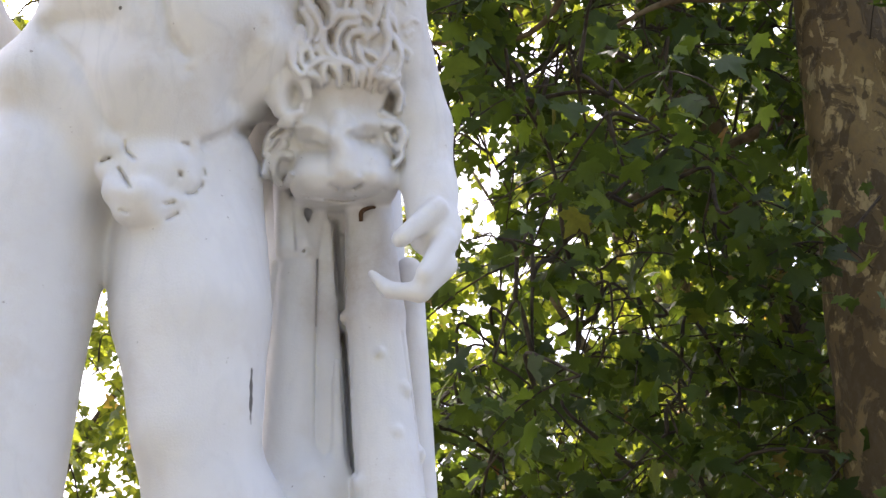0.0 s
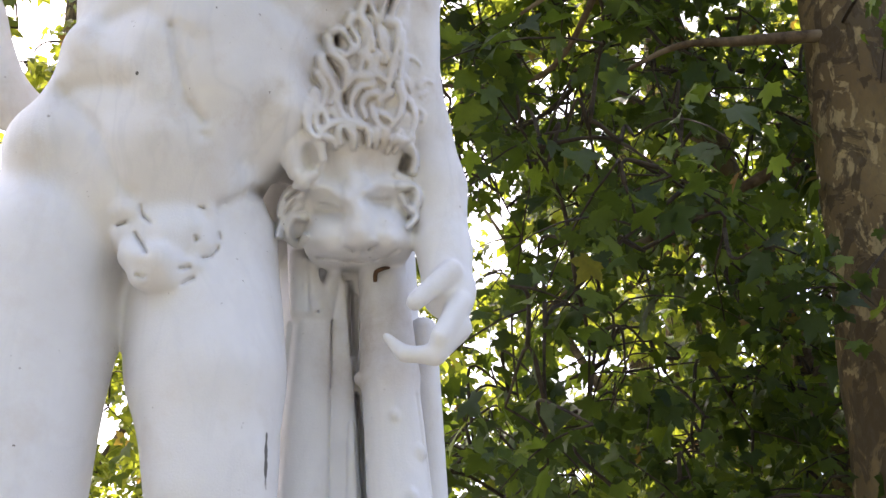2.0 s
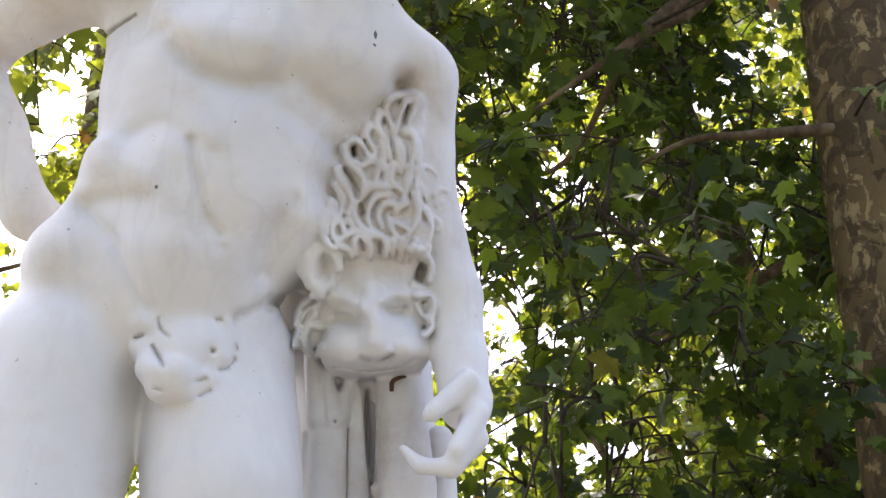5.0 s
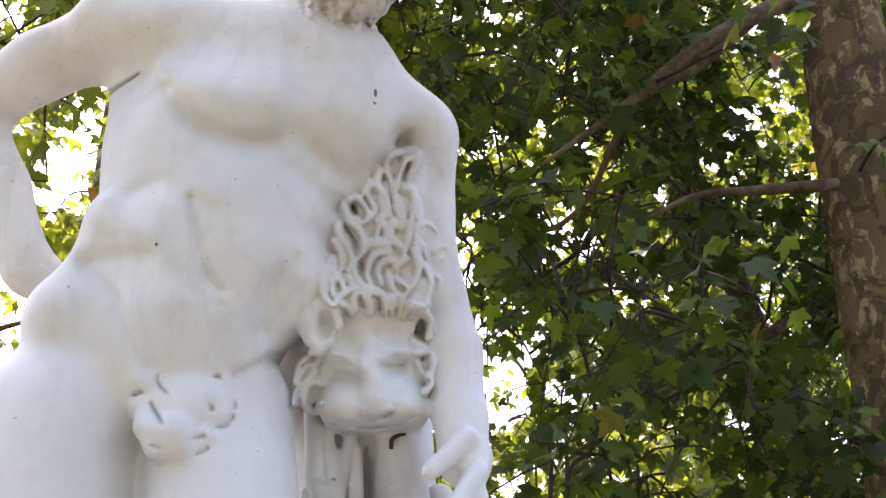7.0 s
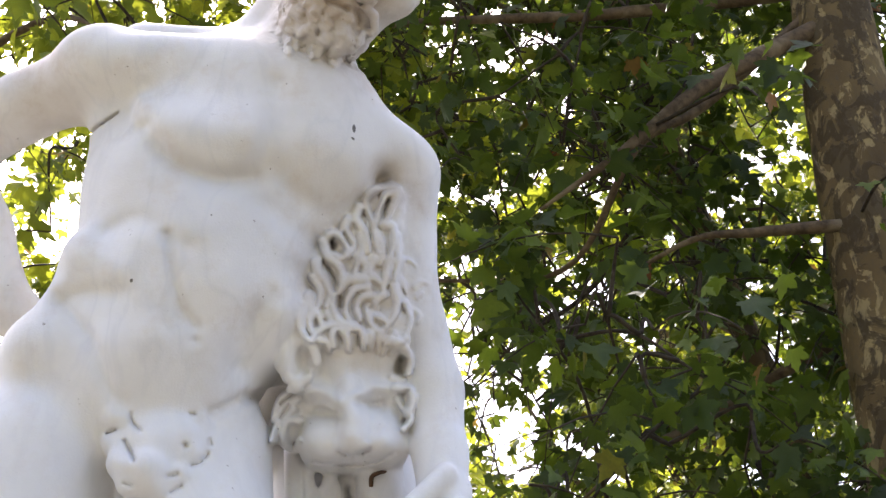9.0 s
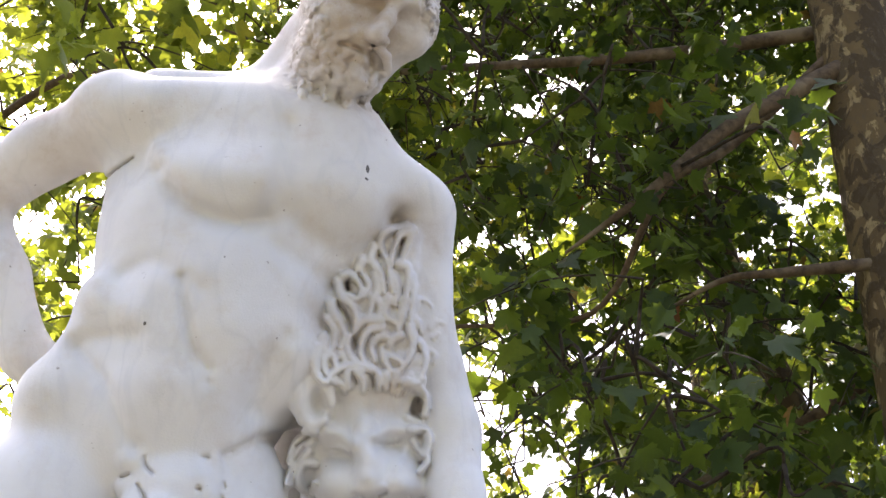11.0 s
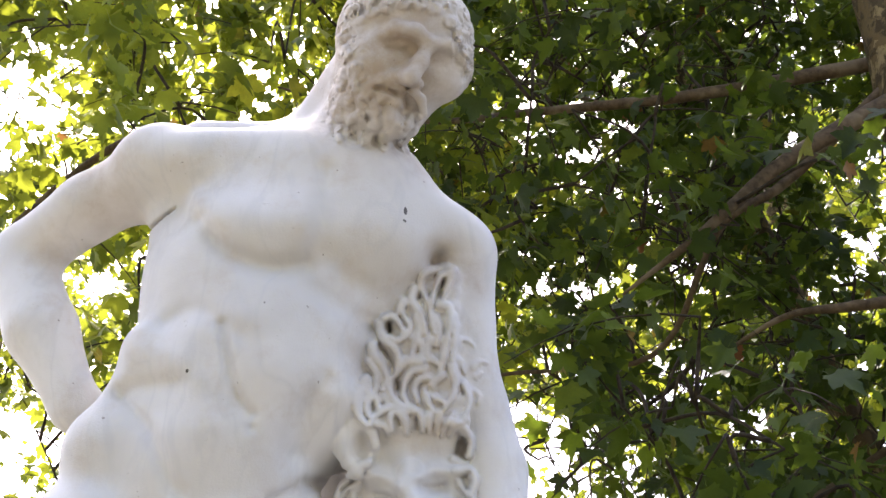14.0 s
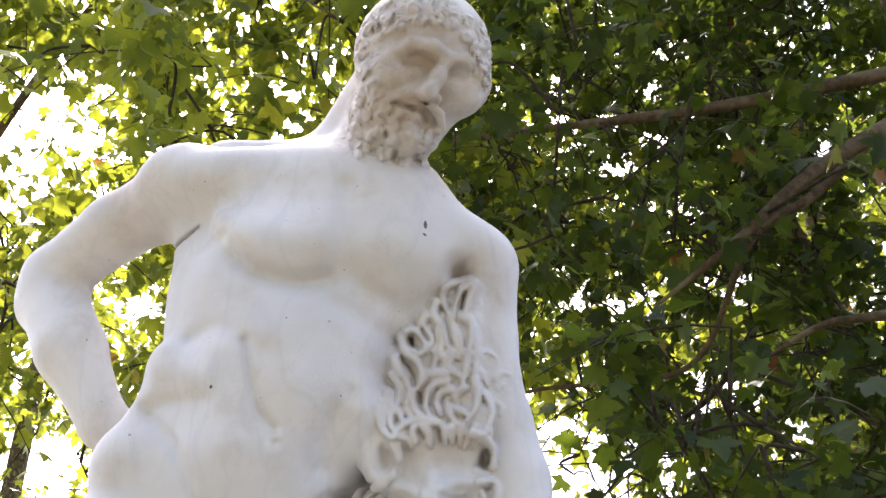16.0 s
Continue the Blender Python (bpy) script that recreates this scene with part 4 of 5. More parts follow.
    orb((-0.132, -0.129, 3.268), (0.0099, 0.0140, 0.0099), HEAD_WAY, 20, 0.006)
    orb((-0.193, -0.089, 3.226), (0.0351, 0.0320, 0.0285), HEAD_WAY, 20, 0.02)
    orb((-0.204, -0.113, 3.262), (0.0482, 0.0340, 0.0372), HEAD_WAY, 20, 0.012)
    limb((-0.164, -0.136, 3.262), (-0.193, -0.148, 3.270), 0.0120, 0.0113, 0.01)
    limb((-0.193, -0.148, 3.270), (-0.221, -0.144, 3.267), 0.0113, 0.0107, 0.01)
    limb((-0.221, -0.144, 3.267), (-0.241, -0.126, 3.256), 0.0107, 0.0100, 0.01)
    limb((-0.145, -0.125, 3.258), (-0.132, -0.103, 3.254), 0.0090, 0.0085, 0.006)
    limb((-0.132, -0.103, 3.254), (-0.133, -0.075, 3.242), 0.0085, 0.0080, 0.006)
    limb((-0.194, -0.137, 3.247), (-0.171, -0.118, 3.235), 0.0100, 0.0100, 0.006)
    relief(HEAD_WAY, 0.1, SOFT, [
        ([(-0.217, -0.122, 3.280), (-0.201, -0.117, 3.278), (-0.182, -0.108, 3.273)], 0.0044, 0.0044, -0.0099),
        ([(-0.165, -0.099, 3.268), (-0.161, -0.085, 3.255)], 0.0053, 0.0053, -0.0077),
        ([(-0.178, -0.120, 3.286), (-0.164, -0.113, 3.282), (-0.151, -0.106, 3.278)], 0.0027, 0.0027, -0.0044),
        ([(-0.186, -0.167, 3.332), (-0.166, -0.161, 3.331), (-0.148, -0.158, 3.331)], 0.0026, 0.0026, -0.0044),
        ([(-0.184, -0.084, 3.248), (-0.169, -0.075, 3.243)], 0.0071, 0.0071, -0.0066),
    ])
    # hair and beard
    relief(HEAD_WAY, 0.1, ROUND, [
        ([(-0.261, -0.181, 3.330), (-0.257, -0.174, 3.324), (-0.262, -0.170, 3.318), (-0.269, -0.172, 3.318), (-0.271, -0.176, 3.322)], 0.0083, 0.0058, 0.0080),
        ([(-0.270, -0.187, 3.334), (-0.275, -0.193, 3.339), (-0.271, -0.198, 3.344), (-0.264, -0.197, 3.345), (-0.262, -0.193, 3.342)], 0.0083, 0.0058, 0.0080),
        ([(-0.261, -0.206, 3.355), (-0.261, -0.212, 3.361), (-0.254, -0.214, 3.364), (-0.249, -0.211, 3.362), (-0.250, -0.207, 3.359)], 0.0083, 0.0058, 0.0080),
        ([(-0.222, -0.212, 3.369), (-0.231, -0.209, 3.365), (-0.237, -0.213, 3.367), (-0.237, -0.218, 3.372), (-0.232, -0.218, 3.374)], 0.0083, 0.0058, 0.0080),
        ([(-0.197, -0.217, 3.380), (-0.204, -0.214, 3.375), (-0.211, -0.216, 3.376), (-0.212, -0.220, 3.380), (-0.208, -0.222, 3.383)], 0.0083, 0.0058, 0.0080),
        ([(-0.178, -0.213, 3.381), (-0.186, -0.218, 3.384), (-0.185, -0.224, 3.390), (-0.178, -0.225, 3.392), (-0.174, -0.222, 3.390)], 0.0083, 0.0058, 0.0080),
        ([(-0.137, -0.217, 3.393), (-0.143, -0.212, 3.387), (-0.151, -0.213, 3.387), (-0.153, -0.218, 3.391), (-0.150, -0.220, 3.394)], 0.0083, 0.0058, 0.0080),
        ([(-0.110, -0.215, 3.398), (-0.108, -0.208, 3.391), (-0.115, -0.205, 3.386), (-0.121, -0.207, 3.387), (-0.122, -0.211, 3.391)], 0.0083, 0.0058, 0.0080),
        ([(-0.098, -0.197, 3.382), (-0.092, -0.202, 3.388), (-0.084, -0.199, 3.388), (-0.082, -0.195, 3.383), (-0.086, -0.193, 3.380)], 0.0083, 0.0058, 0.0080),
        ([(-0.055, -0.173, 3.368), (-0.064, -0.172, 3.364), (-0.071, -0.176, 3.367), (-0.070, -0.181, 3.372), (-0.064, -0.181, 3.374)], 0.0083, 0.0058, 0.0080),
        ([(-0.049, -0.151, 3.346), (-0.055, -0.157, 3.351), (-0.052, -0.162, 3.356), (-0.045, -0.161, 3.358), (-0.042, -0.158, 3.355)], 0.0083, 0.0058, 0.0080),
        ([(-0.028, -0.130, 3.330), (-0.038, -0.128, 3.326), (-0.045, -0.133, 3.329), (-0.043, -0.138, 3.335), (-0.038, -0.139, 3.336)], 0.0084, 0.0059, 0.0080),
        ([(-0.029, -0.117, 3.317), (-0.029, -0.110, 3.309), (-0.036, -0.108, 3.306), (-0.042, -0.111, 3.307), (-0.042, -0.115, 3.312)], 0.0084, 0.0059, 0.0080),
        ([(-0.242, -0.218, 3.371), (-0.249, -0.223, 3.374), (-0.248, -0.228, 3.379), (-0.242, -0.228, 3.382), (-0.239, -0.226, 3.380)], 0.0083, 0.0058, 0.0070),
        ([(-0.201, -0.235, 3.397), (-0.203, -0.229, 3.391), (-0.209, -0.228, 3.388), (-0.214, -0.231, 3.391), (-0.213, -0.234, 3.394)], 0.0083, 0.0058, 0.0070),
        ([(-0.150, -0.238, 3.412), (-0.149, -0.232, 3.406), (-0.156, -0.230, 3.403), (-0.161, -0.233, 3.405), (-0.160, -0.237, 3.408)], 0.0083, 0.0058, 0.0070),
        ([(-0.088, -0.216, 3.404), (-0.095, -0.213, 3.399), (-0.101, -0.216, 3.401), (-0.102, -0.220, 3.405), (-0.098, -0.222, 3.407)], 0.0083, 0.0058, 0.0070),
        ([(-0.061, -0.201, 3.394), (-0.053, -0.197, 3.392), (-0.053, -0.192, 3.387), (-0.058, -0.191, 3.384), (-0.062, -0.193, 3.386)], 0.0083, 0.0058, 0.0070),
        ([(-0.024, -0.160, 3.361), (-0.030, -0.156, 3.356), (-0.037, -0.159, 3.357), (-0.039, -0.163, 3.361), (-0.035, -0.165, 3.363)], 0.0083, 0.0058, 0.0070),
        ([(-0.284, -0.169, 3.312), (-0.280, -0.175, 3.319), (-0.272, -0.175, 3.321), (-0.268, -0.170, 3.317), (-0.270, -0.167, 3.313)], 0.0095, 0.0067, 0.0070),
        ([(-0.271, -0.144, 3.291), (-0.273, -0.151, 3.296), (-0.268, -0.154, 3.301), (-0.262, -0.153, 3.301), (-0.261, -0.149, 3.297)], 0.0095, 0.0067, 0.0070),
        ([(-0.250, -0.145, 3.295), (-0.254, -0.152, 3.302), (-0.248, -0.157, 3.308), (-0.240, -0.155, 3.308), (-0.238, -0.150, 3.304)], 0.0095, 0.0067, 0.0070),
        ([(-0.282, -0.145, 3.288), (-0.274, -0.141, 3.287), (-0.273, -0.136, 3.281), (-0.279, -0.134, 3.278), (-0.283, -0.136, 3.279)], 0.0096, 0.0067, 0.0070),
        ([(-0.254, -0.136, 3.286), (-0.249, -0.130, 3.280), (-0.254, -0.125, 3.275), (-0.261, -0.126, 3.274), (-0.263, -0.130, 3.278)], 0.0096, 0.0067, 0.0070),
        ([(-0.243, -0.104, 3.255), (-0.246, -0.110, 3.261), (-0.241, -0.114, 3.266), (-0.235, -0.112, 3.266), (-0.233, -0.108, 3.262)], 0.0096, 0.0067, 0.0070),
        ([(-0.283, -0.117, 3.260), (-0.275, -0.121, 3.266), (-0.266, -0.118, 3.265), (-0.265, -0.113, 3.260), (-0.270, -0.111, 3.257)], 0.0096, 0.0067, 0.0070),
        ([(-0.247, -0.083, 3.234), (-0.255, -0.089, 3.238), (-0.253, -0.095, 3.244), (-0.246, -0.095, 3.246), (-0.242, -0.092, 3.244)], 0.0096, 0.0067, 0.0070),
        ([(-0.261, -0.091, 3.239), (-0.264, -0.086, 3.233), (-0.272, -0.086, 3.231), (-0.275, -0.090, 3.234), (-0.273, -0.093, 3.238)], 0.0096, 0.0067, 0.0070),
        ([(-0.222, -0.079, 3.235), (-0.220, -0.073, 3.229), (-0.226, -0.070, 3.225), (-0.232, -0.072, 3.226), (-0.233, -0.076, 3.230)], 0.0096, 0.0067, 0.0070),
        ([(-0.236, -0.065, 3.218), (-0.240, -0.060, 3.211), (-0.249, -0.060, 3.210), (-0.252, -0.065, 3.214), (-0.249, -0.068, 3.218)], 0.0096, 0.0067, 0.0070),
        ([(-0.195, -0.059, 3.221), (-0.198, -0.053, 3.214), (-0.207, -0.053, 3.213), (-0.211, -0.058, 3.216), (-0.208, -0.061, 3.220)], 0.0096, 0.0067, 0.0070),
        ([(-0.183, -0.056, 3.220), (-0.191, -0.062, 3.224), (-0.189, -0.067, 3.231), (-0.182, -0.068, 3.233), (-0.178, -0.065, 3.230)], 0.0096, 0.0067, 0.0070),
        ([(-0.182, -0.054, 3.219), (-0.172, -0.050, 3.217), (-0.170, -0.044, 3.211), (-0.176, -0.041, 3.207), (-0.182, -0.043, 3.208)], 0.0096, 0.0067, 0.0070),
        ([(-0.162, -0.065, 3.234), (-0.156, -0.071, 3.241), (-0.147, -0.070, 3.242), (-0.144, -0.064, 3.238), (-0.148, -0.061, 3.234)], 0.0096, 0.0067, 0.0070),
        ([(-0.166, -0.058, 3.227), (-0.156, -0.057, 3.227), (-0.153, -0.051, 3.222), (-0.157, -0.048, 3.218), (-0.163, -0.049, 3.218)], 0.0096, 0.0067, 0.0070),
        ([(-0.215, -0.053, 3.211), (-0.206, -0.050, 3.209), (-0.206, -0.044, 3.204), (-0.211, -0.042, 3.201), (-0.216, -0.045, 3.202)], 0.0096, 0.0067, 0.0070),
        ([(-0.290, -0.072, 3.213), (-0.290, -0.079, 3.220), (-0.282, -0.082, 3.224), (-0.276, -0.078, 3.222), (-0.277, -0.074, 3.218)], 0.0096, 0.0067, 0.0070),
        ([(-0.286, -0.095, 3.237), (-0.296, -0.099, 3.239), (-0.297, -0.106, 3.246), (-0.290, -0.108, 3.249), (-0.285, -0.105, 3.248)], 0.0096, 0.0067, 0.0070),
        ([(-0.220, -0.100, 3.257), (-0.216, -0.094, 3.251), (-0.220, -0.089, 3.246), (-0.227, -0.090, 3.245), (-0.229, -0.094, 3.249)], 0.0096, 0.0067, 0.0070),
        ([(-0.197, -0.088, 3.250), (-0.188, -0.084, 3.248), (-0.189, -0.078, 3.241), (-0.195, -0.076, 3.239), (-0.199, -0.079, 3.241)], 0.0096, 0.0067, 0.0070),
    ])
    curls((-0.266, -0.087, 3.291), (0.082, 0.170, 0.138), 0.03, 0.0025)
    curls((-0.206, -0.030, 3.247), (0.066, 0.170, 0.053), 0.028, 0.0025)
    curls((-0.263, -0.182, 3.388), (0.044, 0.170, 0.079), 0.026, 0.004)
    curls((-0.165, -0.196, 3.423), (0.120, 0.170, 0.053), 0.026, 0.0045)
    curls((-0.042, -0.120, 3.374), (0.035, 0.170, 0.105), 0.026, 0.004)
    # the legs go on down to the plinth
    limb((-0.725, 0.06, 1.90), (-0.72, 0.12, 1.62), 0.118, 0.085, 0.02)
    limb((-0.72, 0.12, 1.62), (-0.68, 0.16, 1.10), 0.085, 0.055, 0.04)
    limb((-0.68, 0.16, 1.08), (-0.70, -0.05, 1.05), 0.05, 0.045, 0.03)
    limb((-0.36, 0.14, 1.95), (-0.34, 0.16, 1.62), 0.10, 0.085, 0.04)
    limb((-0.34, 0.16, 1.62), (-0.33, 0.20, 1.10), 0.085, 0.055, 0.04)
    limb((-0.33, 0.20, 1.08), (-0.31, 0.0, 1.05), 0.05, 0.045, 0.03)
    limb((-0.24, 0.24, 2.0), (-0.22, 0.24, 1.05), 0.07, 0.09, 0.03)
    limb((-0.10, 0.24, 1.92), (-0.06, 0.25, 1.05), 0.05, 0.10, 0.02)



carve_statue()
sverts, squads = surface_of_field()
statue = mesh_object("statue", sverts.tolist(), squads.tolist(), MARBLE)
tagged(statue, "weathered white marble statue leaning on a draped stump", "statue")
del FIELD

# ---- pedestal ----
p = bmesh.new()
for low, high, wide, deep in ((0.0, 0.14, 1.70, 1.25), (0.14, 0.22, 1.60, 1.15), (0.22, 0.88, 1.44, 0.99), (0.88, 0.96, 1.56, 1.11), (0.96, 1.03, 1.46, 1.01)):
    made = bmesh.ops.create_cube(p, size=1.0)["verts"]
    bmesh.ops.scale(p, vec=(wide, deep, high - low), verts=made)
    bmesh.ops.translate(p, vec=(-0.42, 0.16, (low + high) / 2), verts=made)
bmesh.ops.bevel(p, geom=p.edges[:], offset=0.008, segments=2, affect="EDGES")
pedestal = part("pedestal", p, STONE, None)
tagged(pedestal, "moulded pale limestone pedestal under the statue", "pedestal")


# ---- plane trees ----
rng = np.random.default_rng(7)


def tube(points, radii, sides=10, rough=0.0):
    """Vertices and faces of a tapering, slightly uneven tube along a line of points."""
    pts, verts, faces = [Vector(p) for p in points], [], []
    for n, (p, r) in enumerate(zip(pts, radii)):
        way = (pts[min(n + 1, len(pts) - 1)] - pts[max(n - 1, 0)]).normalized()
        side = way.cross(Vector((0.31, 0.92, 0.24))).normalized()
        up = way.cross(side)
        for i in range(sides):
            a = 2 * math.pi * i / sides
            q = side * math.cos(a) + up * math.sin(a)
            bump = 1 + rough * noise.noise((p + q * r) * (0.6 / max(r, 0.02)))
            verts.append(tuple(p + q * (r * bump)))
    for n in range(len(pts) - 1):
        for i in range(sides):
            j = (i + 1) % sides
            faces.append((n * sides + i, n * sides + j, (n + 1) * sides + j, (n + 1) * sides + i))
    faces.append(tuple(range(sides - 1, -1, -1)))
    faces.append(tuple(range((len(pts) - 1) * sides, len(pts) * sides)))
    return verts, faces


def smooth_line(points, steps=8):
    """A soft curve through the points."""
    p = [Vector(q) for q in points]
    p = [2 * p[0] - p[1]] + p + [2 * p[-1] - p[-2]]
    line = []
    for n in range(1, len(p) - 2):
        for i in range(steps):
            t = i / steps
            line.append(0.5 * (2 * p[n] + (p[n + 1] - p[n - 1]) * t + (2 * p[n - 1] - 5 * p[n] + 4 * p[n + 1] - p[n + 2]) * t * t
                               + (3 * p[n] - p[n - 1] - 3 * p[n + 1] + p[n + 2]) * t ** 3))
    return line + [p[-2]]


def joined(pieces):
    verts, faces = [], []
    for v, f in pieces:
        base = len(verts)
        verts += v
        faces += [tuple(base + i for i in q) for q in f]
    return verts, faces


# a bent iron pin left under the chin of the lion skin
pin = mesh_object("iron_pin", *tube(smooth_line([(-0.128, 0.225, 2.503), (-0.134, 0.200, 2.495), (-0.143, 0.190, 2.490), (-0.155, 0.188, 2.482), (-0.157, 0.196, 2.468)], 5), np.linspace(0.0020, 0.0036, 21), 8, 0.5), IRON)
tagged(pin, "bent rusty iron pin stuck in the marble", "pin")

# A plane leaf lies along +y from its stalk: lobe tips and notches as angle and reach.
LOBES = [(-158, 0.22), (-132, 0.50), (-118, 0.44), (-104, 0.58), (-90, 0.46), (-76, 0.66), (-60, 0.90), (-50, 0.70), (-42, 0.66), (-33, 0.48), (-24, 0.72), (-15, 0.74), (0, 1.06),
         (15, 0.74), (24, 0.72), (33, 0.48), (42, 0.66), (50, 0.70), (60, 0.90), (76, 0.66), (90, 0.46), (104, 0.58), (118, 0.44), (132, 0.50), (158, 0.22)]


def leaf_shape(fold, droop, simple=False):
    rim = [LOBES[i] for i in ((0, 3, 6, 9, 12, 15, 18, 21, 24) if simple else range(len(LOBES)))]
    verts = [(0.0, 0.30, 0.0)]
    for angle, reach in rim:
        x, y = 0.78 * reach * math.sin(radians(angle)), 0.30 + 0.70 * reach * math.cos(radians(angle))
        verts.append((x, y, fold * abs(x) - droop * y * y - 0.35 * droop * x * x))
    faces = [(0, i, i + 1) for i in range(1, len(rim))] + [(0, len(rim), 1)]
    # stalk
    n = len(verts)
    verts += [(-0.012, 0.12, 0.0), (0.012, 0.12, 0.0), (0.0, -0.28, 0.05)]
    return np.array(verts), np.array([f[::-1] for f in faces] + [(n, n + 1, n + 2)])


SHAPES = [leaf_shape(0.30, 0.22), leaf_shape(0.12, 0.40), leaf_shape(0.45, 0.10), leaf_shape(-0.10, 0.30)]
SIMPLE = [leaf_shape(0.25, 0.25, True), leaf_shape(0.05, 0.35, True)]


def leaf_frames(count, lean=0.75):
    """Random turns of leaves that hang outwards and show mostly their flat side upwards."""
    yaw = rng.uniform(0, 2 * math.pi, count)
    tip = np.stack([np.cos(yaw), np.sin(yaw), rng.normal(-lean, 0.45, count)], 1)
    tip /= np.linalg.norm(tip, axis=1)[:, None]
    face = np.stack([rng.normal(0, 0.55, count), rng.normal(0, 0.55, count), np.ones(count)], 1)
    side = np.cross(tip, face)
    side /= np.linalg.norm(side, axis=1)[:, None]
    return np.stack([side, tip, np.cross(side, tip)], 2)


def leaf_mesh(name, places, turns, sizes, shapes, material, parent):
    """Many leaves in one mesh."""
    verts, faces, base = [], [], 0
    pick = rng.integers(0, len(shapes), len(places))
    for s, (sv, sf) in enumerate(shapes):
        m = pick == s
        v = np.einsum("nij,kj->nki", turns[m], sv) * sizes[m][:, None, None] + places[m][:, None]
        f = sf[None] + (base + len(sv) * np.arange(m.sum()))[:, None, None]
        verts.append(v.reshape(-1, 3))
        faces.append(f.reshape(-1, 3))
        base += len(sv) * int(m.sum())
    verts, faces = np.concatenate(verts), np.concatenate(faces)
    me = bpy.data.meshes.new(name)
    me.vertices.add(len(verts))
    me.vertices.foreach_set("co", verts.ravel())
    me.loops.add(faces.size)
    me.loops.foreach_set("vertex_index", faces.ravel().astype(np.int32))
    me.polygons.add(len(faces))
    me.polygons.foreach_set("loop_start", np.arange(0, faces.size, 3, dtype=np.int32))
    me.polygons.foreach_set("use_smooth", np.ones(len(faces), bool))
    me.update(calc_edges=True)
    me.materials.append(material)
    ob = new(name, me)
    ob.parent = parent
    return tagged(ob, kind="stuff")


# Openings between the boughs, where the sky stands free: cones through the crowns, placed to fit the camera's view, at
# 4 m behind the statue.
OPENINGS = [
    # x, z, half width, half height
    (0.08, 4.40, 0.24, 0.34),
    (0.05, 4.05, 0.16, 0.22),
    (-0.30, 4.60, 0.42, 0.34),
    (0.05, 4.42, 0.30, 0.20),
    (0.35, 4.10, 0.12, 0.10),
    (0.9, 5.2, 0.10, 0.10),
    (0.55, 5.6, 0.12, 0.09),
    (0.52, 3.42, 0.16, 0.14),
    (0.80, 3.45, 0.18, 0.07),
    (0.20, 3.70, 0.06, 0.09),
    (-2.65, 4.60, 0.35, 0.45),
    (-3.10, 4.80, 0.50, 0.55),
    (-2.40, 5.55, 0.22, 0.30),
    (-3.90, 7.65, 0.35, 0.35),
    (-3.45, 7.45, 0.20, 0.20),
    (-1.78, 3.22, 0.10, 0.16),
    (-0.26, 7.14, 0.07, 0.07),
    (0.38, 4.90, 0.22, 0.16),
    (0.75, 4.65, 0.14, 0.16),
]
# about where the camera stands; the openings spread from here
VIEW_POINT = np.array((0.10, -1.8, 1.7))
# lighter places in the two trees beside the statue, fitted to the camera's view, where the row coloured as sunlit shows
# through
lot = np.random.default_rng(21)
GLADES = [(lot.uniform(-0.1, 0.7), lot.uniform(5.2, 6.7), lot.uniform(0.06, 0.15), lot.uniform(0.05, 0.13)) for n in range(30)]
GLADES += [(lot.uniform(0.1, 1.0), lot.uniform(3.1, 4.8), lot.uniform(0.05, 0.13), lot.uniform(0.05, 0.12)) for n in range(9)]
GLADES += [(lot.uniform(-0.9, 1.2), lot.uniform(6.3, 7.6), lot.uniform(0.05, 0.12), lot.uniform(0.05, 0.10)) for n in range(18)]
OPENINGS += [(rng.uniform(-0.3, 1.7), rng.uniform(2.9, 7.2), rng.uniform(0.05, 0.12), rng.uniform(0.04, 0.10)) for n in range(46)]
OPENINGS += [(rng.uniform(-4.2, -0.6), rng.uniform(4.5, 8.5), rng.uniform(0.06, 0.14), rng.uniform(0.05, 0.12)) for n in range(14)]


def in_opening(p, openings):
    """Whether each place lies in one of the openings, which widen with depth from the camera."""
    scale = (4.0 - VIEW_POINT[1]) / np.maximum(p[:, 1] - VIEW_POINT[1], 0.1)
    x, z = VIEW_POINT[0] + (p[:, 0] - VIEW_POINT[0]) * scale, VIEW_POINT[2] + (p[:, 2] - VIEW_POINT[2]) * scale
    hit = np.zeros(len(p), bool)
    edge = np.array([noise.noise(Vector((a * 4.5, b * 4.5, 3.0))) for a, b in zip(x, z)])
    for ox, oz, rx, rz in openings:
        hit |= ((x - ox) / rx) ** 2 + ((z - oz) / rz) ** 2 < 1 + 1.1 * edge
    return hit


def sprays(roots, length, leaves, size, openings):
    """Leafy shoots: for each root a drooping line of leaves. Returns shoot lines and leaf places, turns and sizes."""
    lines, places, sizes = [], [], []
    for r in roots:
        yaw = rng.uniform(0, 2 * math.pi)
        way = np.array((math.cos(yaw), math.sin(yaw), rng.uniform(-0.5, 0.35)))
        ln = length * rng.uniform(0.6, 1.35)
        t = np.linspace(0, 1, 6)[:, None]
        line = r + way * ln * t + np.array((0, 0, -0.45 * ln)) * t ** 2
        lines.append(line)
        n = int(leaves * rng.uniform(0.6, 1.3))
        at = rng.uniform(0.05, 1.05, n)[:, None]
        p = r + way * ln * at + np.array((0, 0, -0.45 * ln)) * at ** 2
        places.append(p + rng.normal(0, 0.075 * length / 0.55, (n, 3)))
        sizes.append(size * np.clip(rng.lognormal(-0.08, 0.34, n), 0.42, 1.5))
    places, sizes = np.concatenate(places), np.concatenate(sizes)
    keep = ~in_opening(places, openings) | (rng.random(len(places)) < 0.15)
    return lines, places[keep], leaf_frames(int(keep.sum())), sizes[keep]


